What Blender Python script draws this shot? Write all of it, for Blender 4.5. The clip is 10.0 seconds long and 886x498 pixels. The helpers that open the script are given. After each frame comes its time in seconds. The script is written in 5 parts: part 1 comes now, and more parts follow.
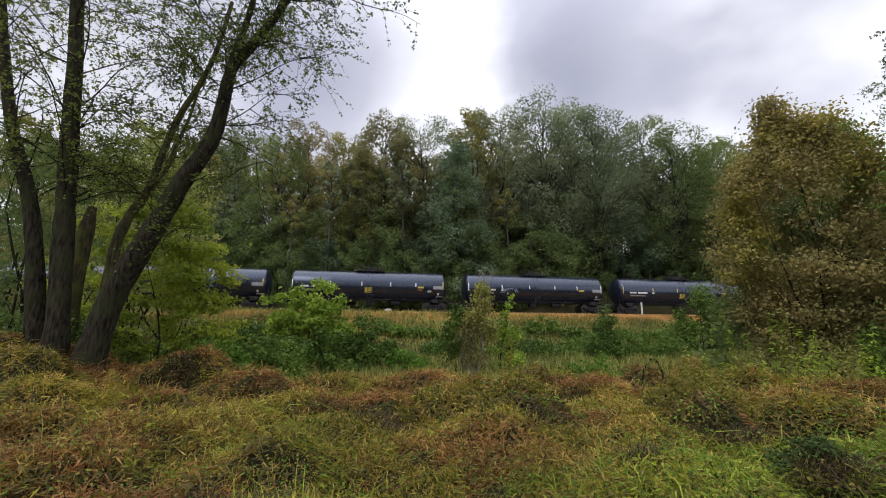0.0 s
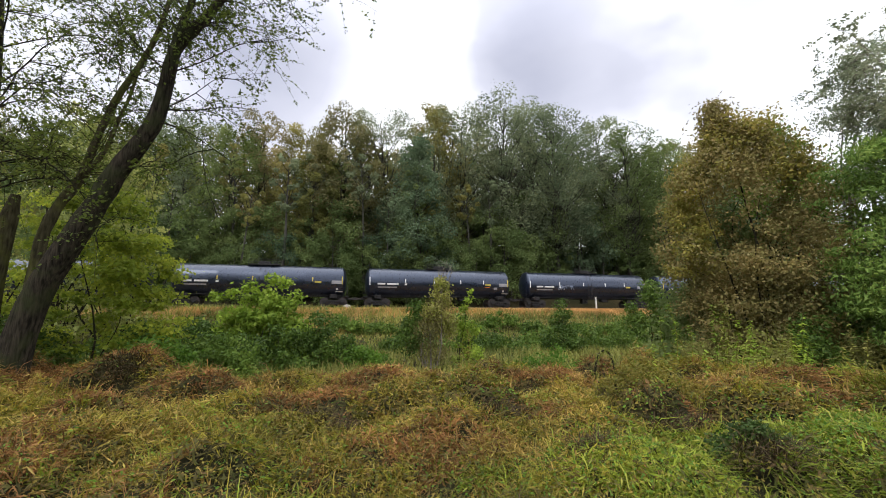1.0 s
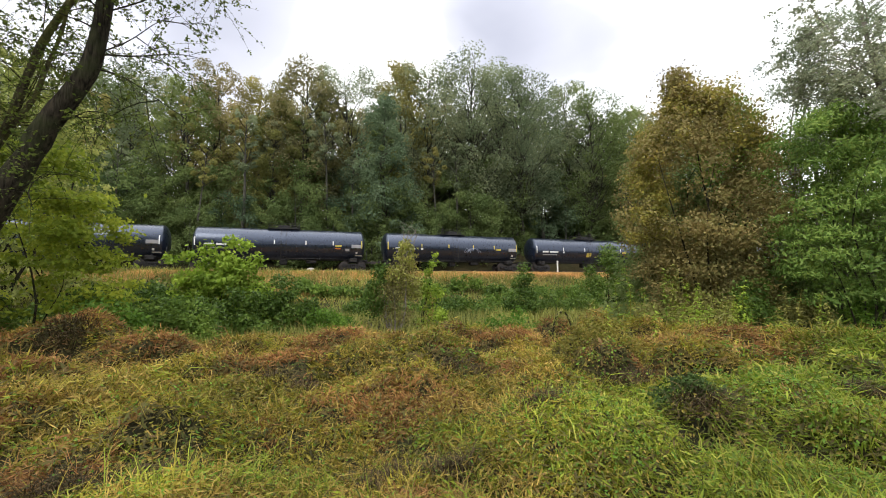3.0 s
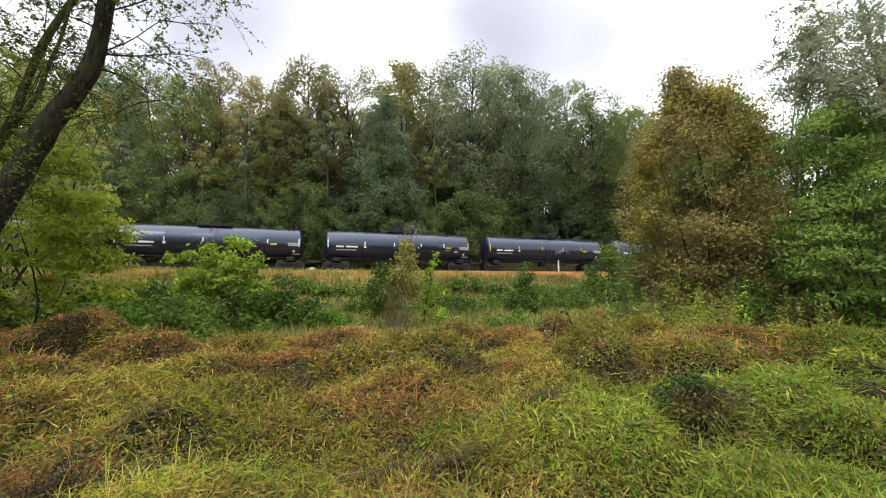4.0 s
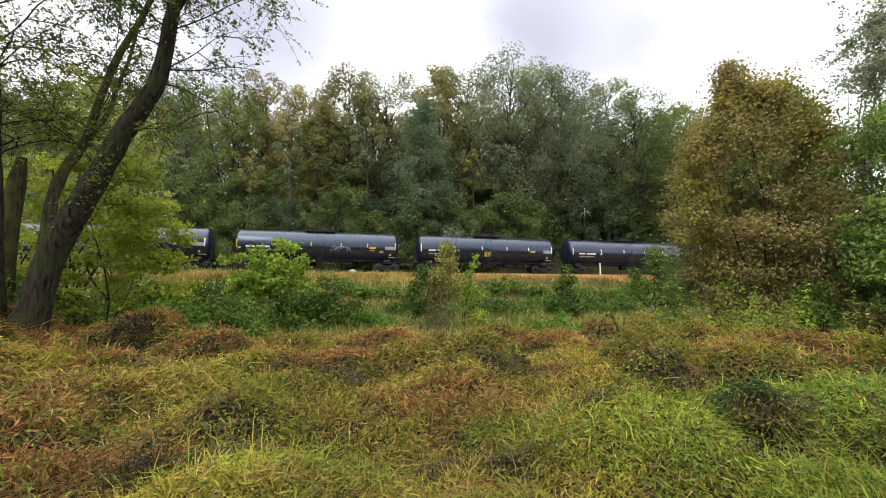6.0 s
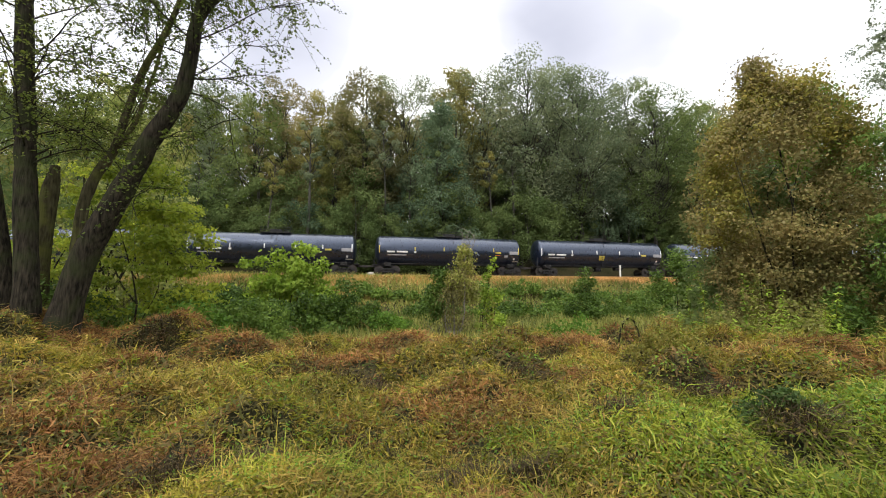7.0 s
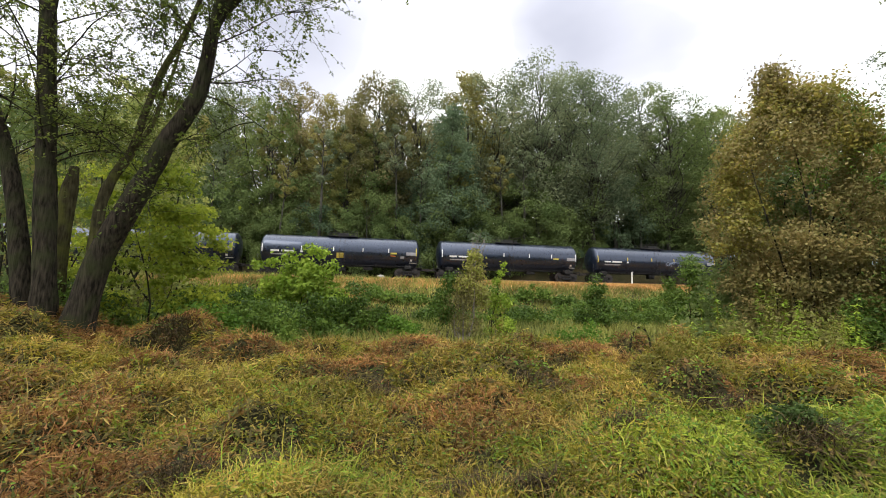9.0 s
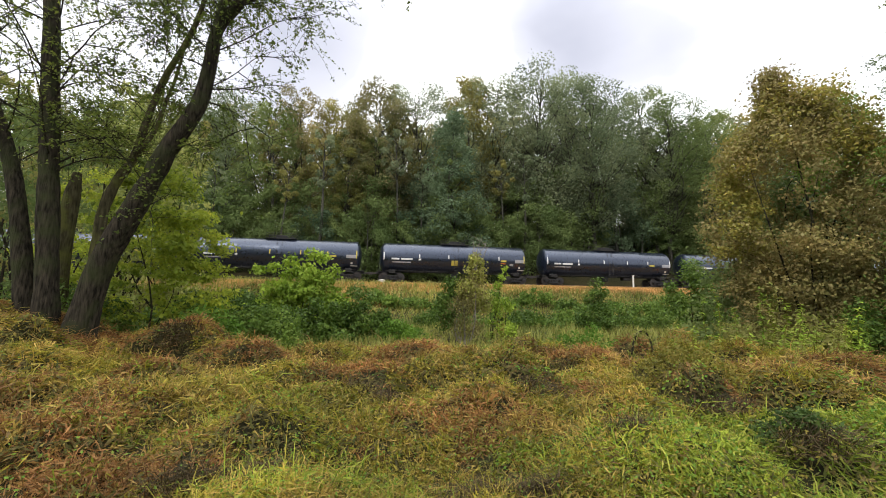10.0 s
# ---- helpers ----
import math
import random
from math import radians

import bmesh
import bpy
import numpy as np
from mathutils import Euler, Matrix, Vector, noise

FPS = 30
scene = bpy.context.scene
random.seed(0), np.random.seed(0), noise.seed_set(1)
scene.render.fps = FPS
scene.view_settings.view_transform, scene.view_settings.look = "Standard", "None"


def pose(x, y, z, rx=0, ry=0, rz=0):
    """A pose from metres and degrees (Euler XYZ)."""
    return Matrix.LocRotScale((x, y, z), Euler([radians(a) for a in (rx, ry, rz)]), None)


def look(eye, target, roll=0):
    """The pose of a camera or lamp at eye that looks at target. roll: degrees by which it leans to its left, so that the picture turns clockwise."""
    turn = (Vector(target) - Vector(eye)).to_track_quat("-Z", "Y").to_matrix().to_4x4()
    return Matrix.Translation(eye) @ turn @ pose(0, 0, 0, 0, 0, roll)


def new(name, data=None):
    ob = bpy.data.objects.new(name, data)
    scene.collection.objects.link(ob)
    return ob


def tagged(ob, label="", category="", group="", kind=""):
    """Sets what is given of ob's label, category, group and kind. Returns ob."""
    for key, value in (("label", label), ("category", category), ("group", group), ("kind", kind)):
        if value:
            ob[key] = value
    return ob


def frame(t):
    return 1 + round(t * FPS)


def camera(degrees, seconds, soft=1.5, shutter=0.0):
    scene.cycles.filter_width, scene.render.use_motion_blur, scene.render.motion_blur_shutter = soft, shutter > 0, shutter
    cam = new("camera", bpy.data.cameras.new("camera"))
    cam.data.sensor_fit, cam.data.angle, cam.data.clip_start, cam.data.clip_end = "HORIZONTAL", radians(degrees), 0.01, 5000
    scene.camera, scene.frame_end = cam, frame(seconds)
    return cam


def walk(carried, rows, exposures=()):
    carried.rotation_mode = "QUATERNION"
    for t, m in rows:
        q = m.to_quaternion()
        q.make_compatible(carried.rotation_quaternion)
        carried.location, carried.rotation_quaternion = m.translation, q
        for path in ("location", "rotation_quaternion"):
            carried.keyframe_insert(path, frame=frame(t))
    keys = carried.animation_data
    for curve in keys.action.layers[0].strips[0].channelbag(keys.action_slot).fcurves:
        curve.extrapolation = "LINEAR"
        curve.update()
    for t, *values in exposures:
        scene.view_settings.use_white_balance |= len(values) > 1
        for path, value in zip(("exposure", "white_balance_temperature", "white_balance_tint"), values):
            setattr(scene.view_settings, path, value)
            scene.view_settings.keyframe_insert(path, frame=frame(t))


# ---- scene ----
cam = camera(91.8, 10.0, soft=1.0)
walk(cam, [
    (0.0, pose(0.000, 0.000, 1.900, 100.37, -0.34, -0.06)),
    (0.5, pose(0.048, 0.054, 1.893, 100.37, 0.03, -2.84)),
    (1.0, pose(0.118, 0.149, 1.863, 99.83, 0.30, -5.14)),
    (1.5, pose(0.159, 0.208, 1.861, 98.36, 0.41, -7.05)),
    (2.0, pose(0.191, 0.243, 1.834, 96.39, 0.35, -8.66)),
    (2.5, pose(0.201, 0.221, 1.838, 95.16, 0.37, -9.65)),
    (4.0, pose(0.211, 0.202, 1.842, 94.94, 0.34, -9.51)),
    (4.5, pose(0.196, 0.193, 1.830, 95.04, 0.22, -9.33)),
    (5.0, pose(0.115, 0.170, 1.826, 95.15, 0.17, -8.69)),
    (5.5, pose(0.060, 0.145, 1.807, 95.20, 0.04, -6.64)),
    (7.0, pose(0.015, 0.108, 1.849, 95.59, -0.04, -2.32)),
    (7.5, pose(0.012, 0.103, 1.874, 95.68, -0.09, -1.98)),
    (8.0, pose(0.034, 0.107, 1.889, 95.69, -0.37, -1.51)),
    (8.5, pose(0.023, 0.109, 1.899, 95.77, -0.74, -1.18)),
    (9.0, pose(0.026, 0.117, 1.897, 96.02, -1.01, -1.05)),
    (9.5, pose(0.019, 0.111, 1.910, 96.34, -0.99, -0.96)),
    (10.0, pose(0.016, 0.101, 1.909, 96.56, -0.83, -0.90)),
], exposures=[(0.0, -0.62, 6150, 14), (0.6, -0.5, 6180, 13), (1.2, -0.15, 6250, 12), (2.0, 0.0, 6300, 11), (4.0, 0.0, 6450, 10), (10.0, 0.0, 6450, 10)])

# ---- world and light: thick bright overcast, the veiled sun high behind ----
SUN_EL, SUN_AZ = 44.0, 212.0
world = bpy.data.worlds.new("overcast_sky")
scene.world = world
world.use_nodes = True
wt = world.node_tree
wt.nodes.clear()
WN, WL = wt.nodes.new, wt.links.new


def wmath(op, a, b=None):
    n = WN("ShaderNodeMath")
    n.operation = op
    for i, v in enumerate((a, b)):
        if v is None:
            continue
        if isinstance(v, (int, float)):
            n.inputs[i].default_value = v
        else:
            WL(v, n.inputs[i])
    return n.outputs[0]


w_out, w_bg, w_tc = WN("ShaderNodeOutputWorld"), WN("ShaderNodeBackground"), WN("ShaderNodeTexCoord")
sky = WN("ShaderNodeTexSky")
sky.sky_type, sky.sun_disc = "NISHITA", False
sky.sun_elevation, sky.sun_rotation = radians(SUN_EL), radians(SUN_AZ)
w_noise = WN("ShaderNodeTexNoise")
w_noise.inputs["Scale"].default_value, w_noise.inputs["Detail"].default_value, w_noise.inputs["Roughness"].default_value = 2.6, 4.0, 0.46
w_map = WN("ShaderNodeMapping")
w_map.inputs["Scale"].default_value = (1.0, 1.0, 1.6)
w_map.inputs["Location"].default_value = (3.1, 0.4, 1.3)
WL(w_tc.outputs["Generated"], w_map.inputs["Vector"])
WL(w_map.outputs[0], w_noise.inputs["Vector"])
w_warp = WN("ShaderNodeVectorMath")
w_warp.operation = "MULTIPLY_ADD"
WL(w_noise.outputs["Color"], w_warp.inputs[0])
w_warp.inputs[1].default_value = (0.22, 0.22, 0.22)
w_shift = WN("ShaderNodeVectorMath")
w_shift.operation = "ADD"
WL(w_tc.outputs["Generated"], w_shift.inputs[0])
w_shift.inputs[1].default_value = (-0.11, -0.11, -0.11)
WL(w_shift.outputs[0], w_warp.inputs[2])
w_unit = WN("ShaderNodeVectorMath")
w_unit.operation = "NORMALIZE"
WL(w_warp.outputs[0], w_unit.inputs[0])
# cloud banks: direction, sharpness, depth of grey
CLOUDS = [(-14, 30, 60, 0.75), (19, 35, 45, 0.95), (41, 26, 80, 0.72), (-4, 25, 40, -0.4), (8, 24, 70, -0.3), (34, 36, 60, -0.45), (-38, 30, 18, 0.42)]
cloud = wmath("MULTIPLY", wmath("SUBTRACT", w_noise.outputs["Fac"], 0.53), 1.7)
for az, el, sharp, grey in CLOUDS:
    dot = WN("ShaderNodeVectorMath")
    dot.operation = "DOT_PRODUCT"
    WL(w_unit.outputs[0], dot.inputs[0])
    dot.inputs[1].default_value = (math.sin(radians(az)) * math.cos(radians(el)), math.cos(radians(az)) * math.cos(radians(el)), math.sin(radians(el)))
    lobe = wmath("EXPONENT", wmath("MULTIPLY", wmath("SUBTRACT", dot.outputs["Value"], 1.0), sharp))
    cloud = wmath("ADD", cloud, wmath("MULTIPLY", lobe, grey))
w_ramp = WN("ShaderNodeValToRGB")
e = w_ramp.color_ramp.elements
e[0].position, e[0].color = 0.0, (1.75, 1.75, 1.78, 1)
e[1].position, e[1].color = 1.0, (0.68, 0.70, 0.83, 1)
w_ramp.color_ramp.interpolation = "LINEAR"
mid = w_ramp.color_ramp.elements.new(0.46)
mid.color = (1.02, 1.03, 1.14, 1)
WL(cloud, w_ramp.inputs[0])
w_mix = WN("ShaderNodeMix")
w_mix.data_type = "RGBA"
w_mix.inputs[0].default_value = 0.94
w_dim = WN("ShaderNodeMix")
w_dim.data_type, w_dim.blend_type = "RGBA", "MULTIPLY"
w_dim.inputs[0].default_value = 1.0
WL(sky.outputs[0], w_dim.inputs[6])
w_dim.inputs[7].default_value = (0.1, 0.1, 0.1, 1)
WL(w_dim.outputs[2], w_mix.inputs[6])
WL(w_ramp.outputs[0], w_mix.inputs[7])
# an overcast sky grows brighter towards the zenith
w_sep = WN("ShaderNodeSeparateXYZ")
WL(w_tc.outputs["Generated"], w_sep.inputs[0])
w_up = wmath("MAXIMUM", wmath("MULTIPLY", wmath("SUBTRACT", w_sep.outputs["Z"], 0.55), 2.4), 0.0)
w_vec = WN("ShaderNodeVectorMath")
w_vec.operation = "SCALE"
WL(w_mix.outputs[2], w_vec.inputs[0])
WL(wmath("ADD", w_up, 1.0), w_vec.inputs["Scale"])
WL(w_vec.outputs[0], w_bg.inputs[0])
w_bg.inputs[1].default_value = 1.0
WL(w_bg.outputs[0], w_out.inputs[0])

sun = new("sun", bpy.data.lights.new("sun", "SUN"))
sun.data.energy, sun.data.angle, sun.data.color = 1.6, radians(32), (1.0, 0.97, 0.93)
sun.matrix_world = look((0, 0, 60), (-math.sin(radians(SUN_AZ)) * 10, -math.cos(radians(SUN_AZ)) * 10, 60 - 10 * math.tan(radians(SUN_EL))))


# ---- materials ----
def mat(name, rough=0.6, metal=0.0, spec=0.4):
    m = bpy.data.materials.new(name)
    m.use_nodes = True
    b = m.node_tree.nodes["Principled BSDF"]
    b.inputs["Roughness"].default_value, b.inputs["Metallic"].default_value = rough, metal
    b.inputs["Specular IOR Level"].default_value = spec
    return m, m.node_tree, b


def noise_of(nt, scale, detail=4.0, coords="Object"):
    tc, n = nt.nodes.new("ShaderNodeTexCoord"), nt.nodes.new("ShaderNodeTexNoise")
    n.inputs["Scale"].default_value, n.inputs["Detail"].default_value = scale, detail
    nt.links.new(tc.outputs[coords], n.inputs["Vector"])
    return n.outputs["Fac"]


def ramp_of(nt, fac, stops):
    r = nt.nodes.new("ShaderNodeValToRGB")
    el = r.color_ramp.elements
    while len(el) < len(stops):
        el.new(0.5)
    for k, (p, c) in zip(el, stops):
        k.position, k.color = p, (*c, 1)
    nt.links.new(fac, r.inputs[0])
    return r.outputs[0]


def mixed(nt, fac, a, b, blend="MIX"):
    x = nt.nodes.new("ShaderNodeMix")
    x.data_type, x.blend_type = "RGBA", blend
    for i, v in ((0, fac), (6, a), (7, b)):
        if isinstance(v, (int, float)):
            x.inputs[i].default_value = v
        elif isinstance(v, tuple):
            x.inputs[i].default_value = (*v, 1)
        else:
            nt.links.new(v, x.inputs[i])
    return x.outputs[2]


def bumped(nt, b, fac, strength, dist=0.02):
    k = nt.nodes.new("ShaderNodeBump")
    k.inputs["Strength"].default_value, k.inputs["Distance"].default_value = strength, dist
    nt.links.new(fac, k.inputs["Height"])
    nt.links.new(k.outputs[0], b.inputs["Normal"])


def leaf_mat(name, colours, patch=0.35, thin=0.35, tint=0.25, rough=0.55, even=0.3):
    """Leaves or blades: a colour for each one, a slow drift from patch to patch, light passing through."""
    m, nt, b = mat(name, rough, 0, 0.14)
    geo = nt.nodes.new("ShaderNodeNewGeometry")
    n = len(colours)
    col = ramp_of(nt, geo.outputs["Random Per Island"], [(i / max(1, n - 1), c) for i, c in enumerate(colours)])
    col = mixed(nt, even, col, tuple(sum(q[k] for q in colours) / n for k in range(3)))
    big = noise_of(nt, patch, 5.0)
    shade = ramp_of(nt, big, [(0.32, (0.55, 0.60, 0.55)), (0.68, (1.32, 1.25, 1.2))])
    col = mixed(nt, 1.0, col, shade, "MULTIPLY")
    info = nt.nodes.new("ShaderNodeObjectInfo")
    var = ramp_of(nt, info.outputs["Random"], [(0.0, (1 - tint, 1 - tint * 0.8, 1 - tint)), (1.0, (1 + tint, 1 + tint * 0.7, 1 + tint * 0.6))])
    col = mixed(nt, 1.0, col, var, "MULTIPLY")
    nt.links.new(col, b.inputs["Base Color"])
    tr, mx = nt.nodes.new("ShaderNodeBsdfTranslucent"), nt.nodes.new("ShaderNodeMixShader")
    nt.links.new(col, tr.inputs[0])
    mx.inputs[0].default_value = thin
    nt.links.new(b.outputs[0], mx.inputs[1])
    nt.links.new(tr.outputs[0], mx.inputs[2])
    nt.links.new(mx.outputs[0], nt.nodes["Material Output"].inputs[0])
    return m


def bark_mat(name, dark, light, moss=None):
    m, nt, b = mat(name, 0.95, 0, 0.05)
    tc, mp = nt.nodes.new("ShaderNodeTexCoord"), nt.nodes.new("ShaderNodeMapping")
    mp.inputs["Scale"].default_value = (1, 1, 0.16)
    nt.links.new(tc.outputs["Object"], mp.inputs[0])
    grain = nt.nodes.new("ShaderNodeTexNoise")
    grain.inputs["Scale"].default_value, grain.inputs["Detail"].default_value = 16.0, 8.0
    nt.links.new(mp.outputs[0], grain.inputs["Vector"])
    fine = grain.outputs["Fac"]
    col = ramp_of(nt, fine, [(0.35, dark), (0.68, light)])
    if moss:
        col = mixed(nt, ramp_of(nt, noise_of(nt, 1.3, 5.0), [(0.48, (0, 0, 0)), (0.62, (0.7, 0.7, 0.7))]), col, moss)
    nt.links.new(col, b.inputs["Base Color"])
    wv = nt.nodes.new("ShaderNodeTexWave")
    wv.inputs["Scale"].default_value, wv.inputs["Distortion"].default_value, wv.inputs["Detail"].default_value = 6.0, 14.0, 6.0
    nt.links.new(mp.outputs[0], wv.inputs["Vector"])
    bumped(nt, b, mixed(nt, 0.6, wv.outputs["Fac"], fine), 0.5, 0.04)
    return m


def paint_mat(name, colour, rough=0.45, grime=0.3, dirt=(0.10, 0.085, 0.07)):
    m, nt, b = mat(name, rough, 0, 0.5)
    f = ramp_of(nt, noise_of(nt, 1.7, 7.0), [(0.42, (0, 0, 0)), (0.75, (grime, grime, grime))])
    nt.links.new(mixed(nt, f, colour, dirt), b.inputs["Base Color"])
    r = ramp_of(nt, noise_of(nt, 5.0, 5.0), [(0.3, (rough * 0.8,) * 3), (0.7, (min(1, rough * 1.3),) * 3)])
    nt.links.new(r, b.inputs["Roughness"])
    return m


M = {
    "tank": paint_mat("tank_black", (0.007, 0.010, 0.020), 0.3, 0.06, (0.04, 0.036, 0.034)),
    "under": paint_mat("underframe_black", (0.012, 0.011, 0.011), 0.7, 0.5, (0.03, 0.024, 0.02)),
    "wheel": paint_mat("wheel_steel", (0.03, 0.024, 0.02), 0.6, 0.5, (0.05, 0.03, 0.02)),
    "white": paint_mat("white_marking", (0.72, 0.72, 0.72), 0.5, 0.35),
    "grey": paint_mat("worn_grey_marking", (0.30, 0.30, 0.32), 0.6, 0.4),
    "yellow": paint_mat("yellow_marking", (0.52, 0.42, 0.06), 0.6, 0.4),
    "orange": paint_mat("orange_marking", (0.55, 0.16, 0.03), 0.5, 0.25),
    "blue": paint_mat("pale_blue_spray_paint", (0.20, 0.24, 0.33), 0.6, 0.4),
    "post": paint_mat("white_post_paint", (0.62, 0.62, 0.58), 0.7, 0.4),
    "rail": paint_mat("rail_steel", (0.11, 0.075, 0.055), 0.45, 0.6, (0.09, 0.05, 0.03)),
    "tie": bark_mat("creosoted_tie", (0.035, 0.028, 0.024), (0.10, 0.085, 0.07)),
    "stone": paint_mat("pale_rock", (0.36, 0.33, 0.29), 0.9, 0.5),
    "bark": bark_mat("dark_bark", (0.009, 0.008, 0.006), (0.048, 0.040, 0.028), (0.034, 0.040, 0.016)),
    "bark_far": bark_mat("wood_bark", (0.035, 0.033, 0.027), (0.10, 0.094, 0.075)),
    "bark_moss": bark_mat("mossy_bark", (0.028, 0.025, 0.014), (0.085, 0.075, 0.04), (0.11, 0.115, 0.03)),
    "bark_grey": bark_mat("bleached_bark", (0.14, 0.12, 0.10), (0.30, 0.27, 0.22)),
    "l_green": leaf_mat("wood_leaves_green", [(0.121, 0.172, 0.062), (0.179, 0.244, 0.082), (0.238, 0.291, 0.105)], 0.18, 0.52, 0.2, 0.6, 0.85),
    "l_olive": leaf_mat("wood_leaves_olive", [(0.185, 0.19, 0.062), (0.255, 0.255, 0.082), (0.315, 0.3, 0.098)], 0.18, 0.52, 0.2, 0.6, 0.85),
    "l_brown": leaf_mat("wood_leaves_brown", [(0.262, 0.232, 0.115), (0.339, 0.294, 0.145), (0.291, 0.273, 0.125)], 0.18, 0.52, 0.2, 0.6, 0.85),
    "l_yellow": leaf_mat("wood_leaves_yellow", [(0.29, 0.265, 0.09), (0.4, 0.345, 0.11), (0.28, 0.285, 0.1)], 0.18, 0.52, 0.2, 0.6, 0.85),
    "l_grey": leaf_mat("wood_leaves_grey_green", [(0.158, 0.199, 0.113), (0.223, 0.27, 0.158), (0.288, 0.332, 0.198)], 0.18, 0.52, 0.2, 0.6, 0.85),
    "l_teal": leaf_mat("wood_leaves_blue_green", [(0.085, 0.145, 0.085), (0.13, 0.195, 0.11), (0.185, 0.245, 0.14)], 0.18, 0.52, 0.2, 0.6, 0.85),
    "l_hazy": leaf_mat("pale_yellow_green_leaves", [(0.207, 0.253, 0.075), (0.299, 0.345, 0.103), (0.402, 0.425, 0.144)], 0.3, 0.42, 0.2, 0.6, 0.5),
    "l_tree": leaf_mat("thin_tree_leaves", [(0.09, 0.133, 0.023), (0.143, 0.195, 0.032), (0.225, 0.265, 0.052), (0.105, 0.14, 0.034)], 0.5, 0.42),
    "l_snag": leaf_mat("vine_leaves", [(0.2, 0.25, 0.04), (0.31, 0.34, 0.06), (0.38, 0.36, 0.12), (0.24, 0.21, 0.1)], 0.8, 0.35),
    "l_silver": leaf_mat("silvery_leaves", [(0.18, 0.225, 0.14), (0.26, 0.31, 0.2), (0.37, 0.41, 0.29)], 0.4, 0.45),
    "l_maple": leaf_mat("near_leaves", [(0.178, 0.254, 0.031), (0.321, 0.398, 0.044), (0.475, 0.514, 0.066), (0.226, 0.283, 0.042)], 0.5, 0.55),
    "l_lime": leaf_mat("lime_leaves", [(0.17, 0.28, 0.03), (0.26, 0.38, 0.045), (0.36, 0.45, 0.07)], 0.6, 0.4),
    "l_rust": leaf_mat("rusty_leaves", [(0.221, 0.19, 0.066), (0.291, 0.212, 0.088), (0.231, 0.223, 0.072), (0.362, 0.296, 0.143), (0.191, 0.212, 0.066)], 0.4, 0.42),
    "l_goldolive": leaf_mat("olive_gold_leaves", [(0.146, 0.176, 0.034), (0.235, 0.23, 0.048), (0.332, 0.264, 0.069), (0.176, 0.196, 0.044)], 0.4, 0.4),
    "l_spray": leaf_mat("spray_leaves", [(0.10, 0.19, 0.04), (0.18, 0.30, 0.06), (0.28, 0.40, 0.11), (0.28, 0.35, 0.065)], 0.35, 0.45),
    "l_deep": leaf_mat("deep_green_leaves", [(0.03, 0.06, 0.014), (0.05, 0.09, 0.02), (0.08, 0.12, 0.028)], 0.6, 0.3),
    "l_fresh": leaf_mat("fresh_leaves", [(0.08, 0.17, 0.024), (0.13, 0.25, 0.032), (0.2, 0.32, 0.045)], 0.4, 0.4),
    "l_ivy": leaf_mat("ivy_leaves", [(0.05, 0.098, 0.018), (0.083, 0.147, 0.024), (0.143, 0.206, 0.038)], 0.8, 0.25, 0.2, 0.45),
    "l_bramble": leaf_mat("bramble_leaves", [(0.06, 0.12, 0.02), (0.11, 0.19, 0.032), (0.18, 0.27, 0.05), (0.09, 0.15, 0.03)], 0.7, 0.35),
    "l_dry": leaf_mat("withered_vine_leaves", [(0.111, 0.097, 0.038), (0.187, 0.158, 0.063), (0.255, 0.229, 0.098), (0.119, 0.132, 0.035)], 0.8, 0.3),
    "l_vine": leaf_mat("dry_vine_leaves", [(0.19, 0.17, 0.032), (0.28, 0.22, 0.045), (0.16, 0.18, 0.026), (0.33, 0.24, 0.07)], 0.8, 0.35),
    "g_green": leaf_mat("green_grass", [(0.053, 0.078, 0.011), (0.191, 0.26, 0.025), (0.329, 0.389, 0.045), (0.138, 0.185, 0.019), (0.425, 0.427, 0.082)], 0.7, 0.4, 0.0, 0.5, 0.0),
    "g_yellow": leaf_mat("yellowing_grass", [(0.059, 0.059, 0.01), (0.216, 0.202, 0.022), (0.354, 0.295, 0.039), (0.133, 0.138, 0.014), (0.462, 0.379, 0.086)], 0.7, 0.35, 0.0, 0.5, 0.0),
    "g_straw": leaf_mat("straw_grass", [(0.089, 0.059, 0.016), (0.314, 0.221, 0.05), (0.482, 0.344, 0.097), (0.216, 0.138, 0.03), (0.413, 0.31, 0.069)], 0.7, 0.3, 0.0, 0.5, 0.0),
    "g_rust": leaf_mat("rust_brown_grass", [(0.07, 0.034, 0.014), (0.255, 0.12, 0.042), (0.355, 0.19, 0.07), (0.155, 0.078, 0.026), (0.36, 0.23, 0.075)], 0.8, 0.3, 0.0, 0.5, 0.0),
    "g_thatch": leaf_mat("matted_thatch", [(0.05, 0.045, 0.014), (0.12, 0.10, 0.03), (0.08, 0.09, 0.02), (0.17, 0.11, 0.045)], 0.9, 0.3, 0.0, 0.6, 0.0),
    # dead stems, browns kept dark to put shade on hump sides
    "g_dead_shade": leaf_mat("dead_stems_shade_dark", [(0.022, 0.017, 0.009), (0.068, 0.046, 0.022), (0.038, 0.03, 0.013), (0.15, 0.105, 0.053), (0.045, 0.034, 0.015)], 0.9, 0.15, 0.0, 0.7, 0.0),
    "g_ditch": leaf_mat("ditch_grass", [(0.15, 0.18, 0.035), (0.26, 0.28, 0.065), (0.37, 0.35, 0.11), (0.13, 0.16, 0.035)], 0.3, 0.35, 0.0),
    "g_bank": leaf_mat("bank_grass", [(0.469, 0.292, 0.111), (0.641, 0.412, 0.177), (0.407, 0.292, 0.1), (0.593, 0.324, 0.144)], 0.3, 0.3, 0.0),
}


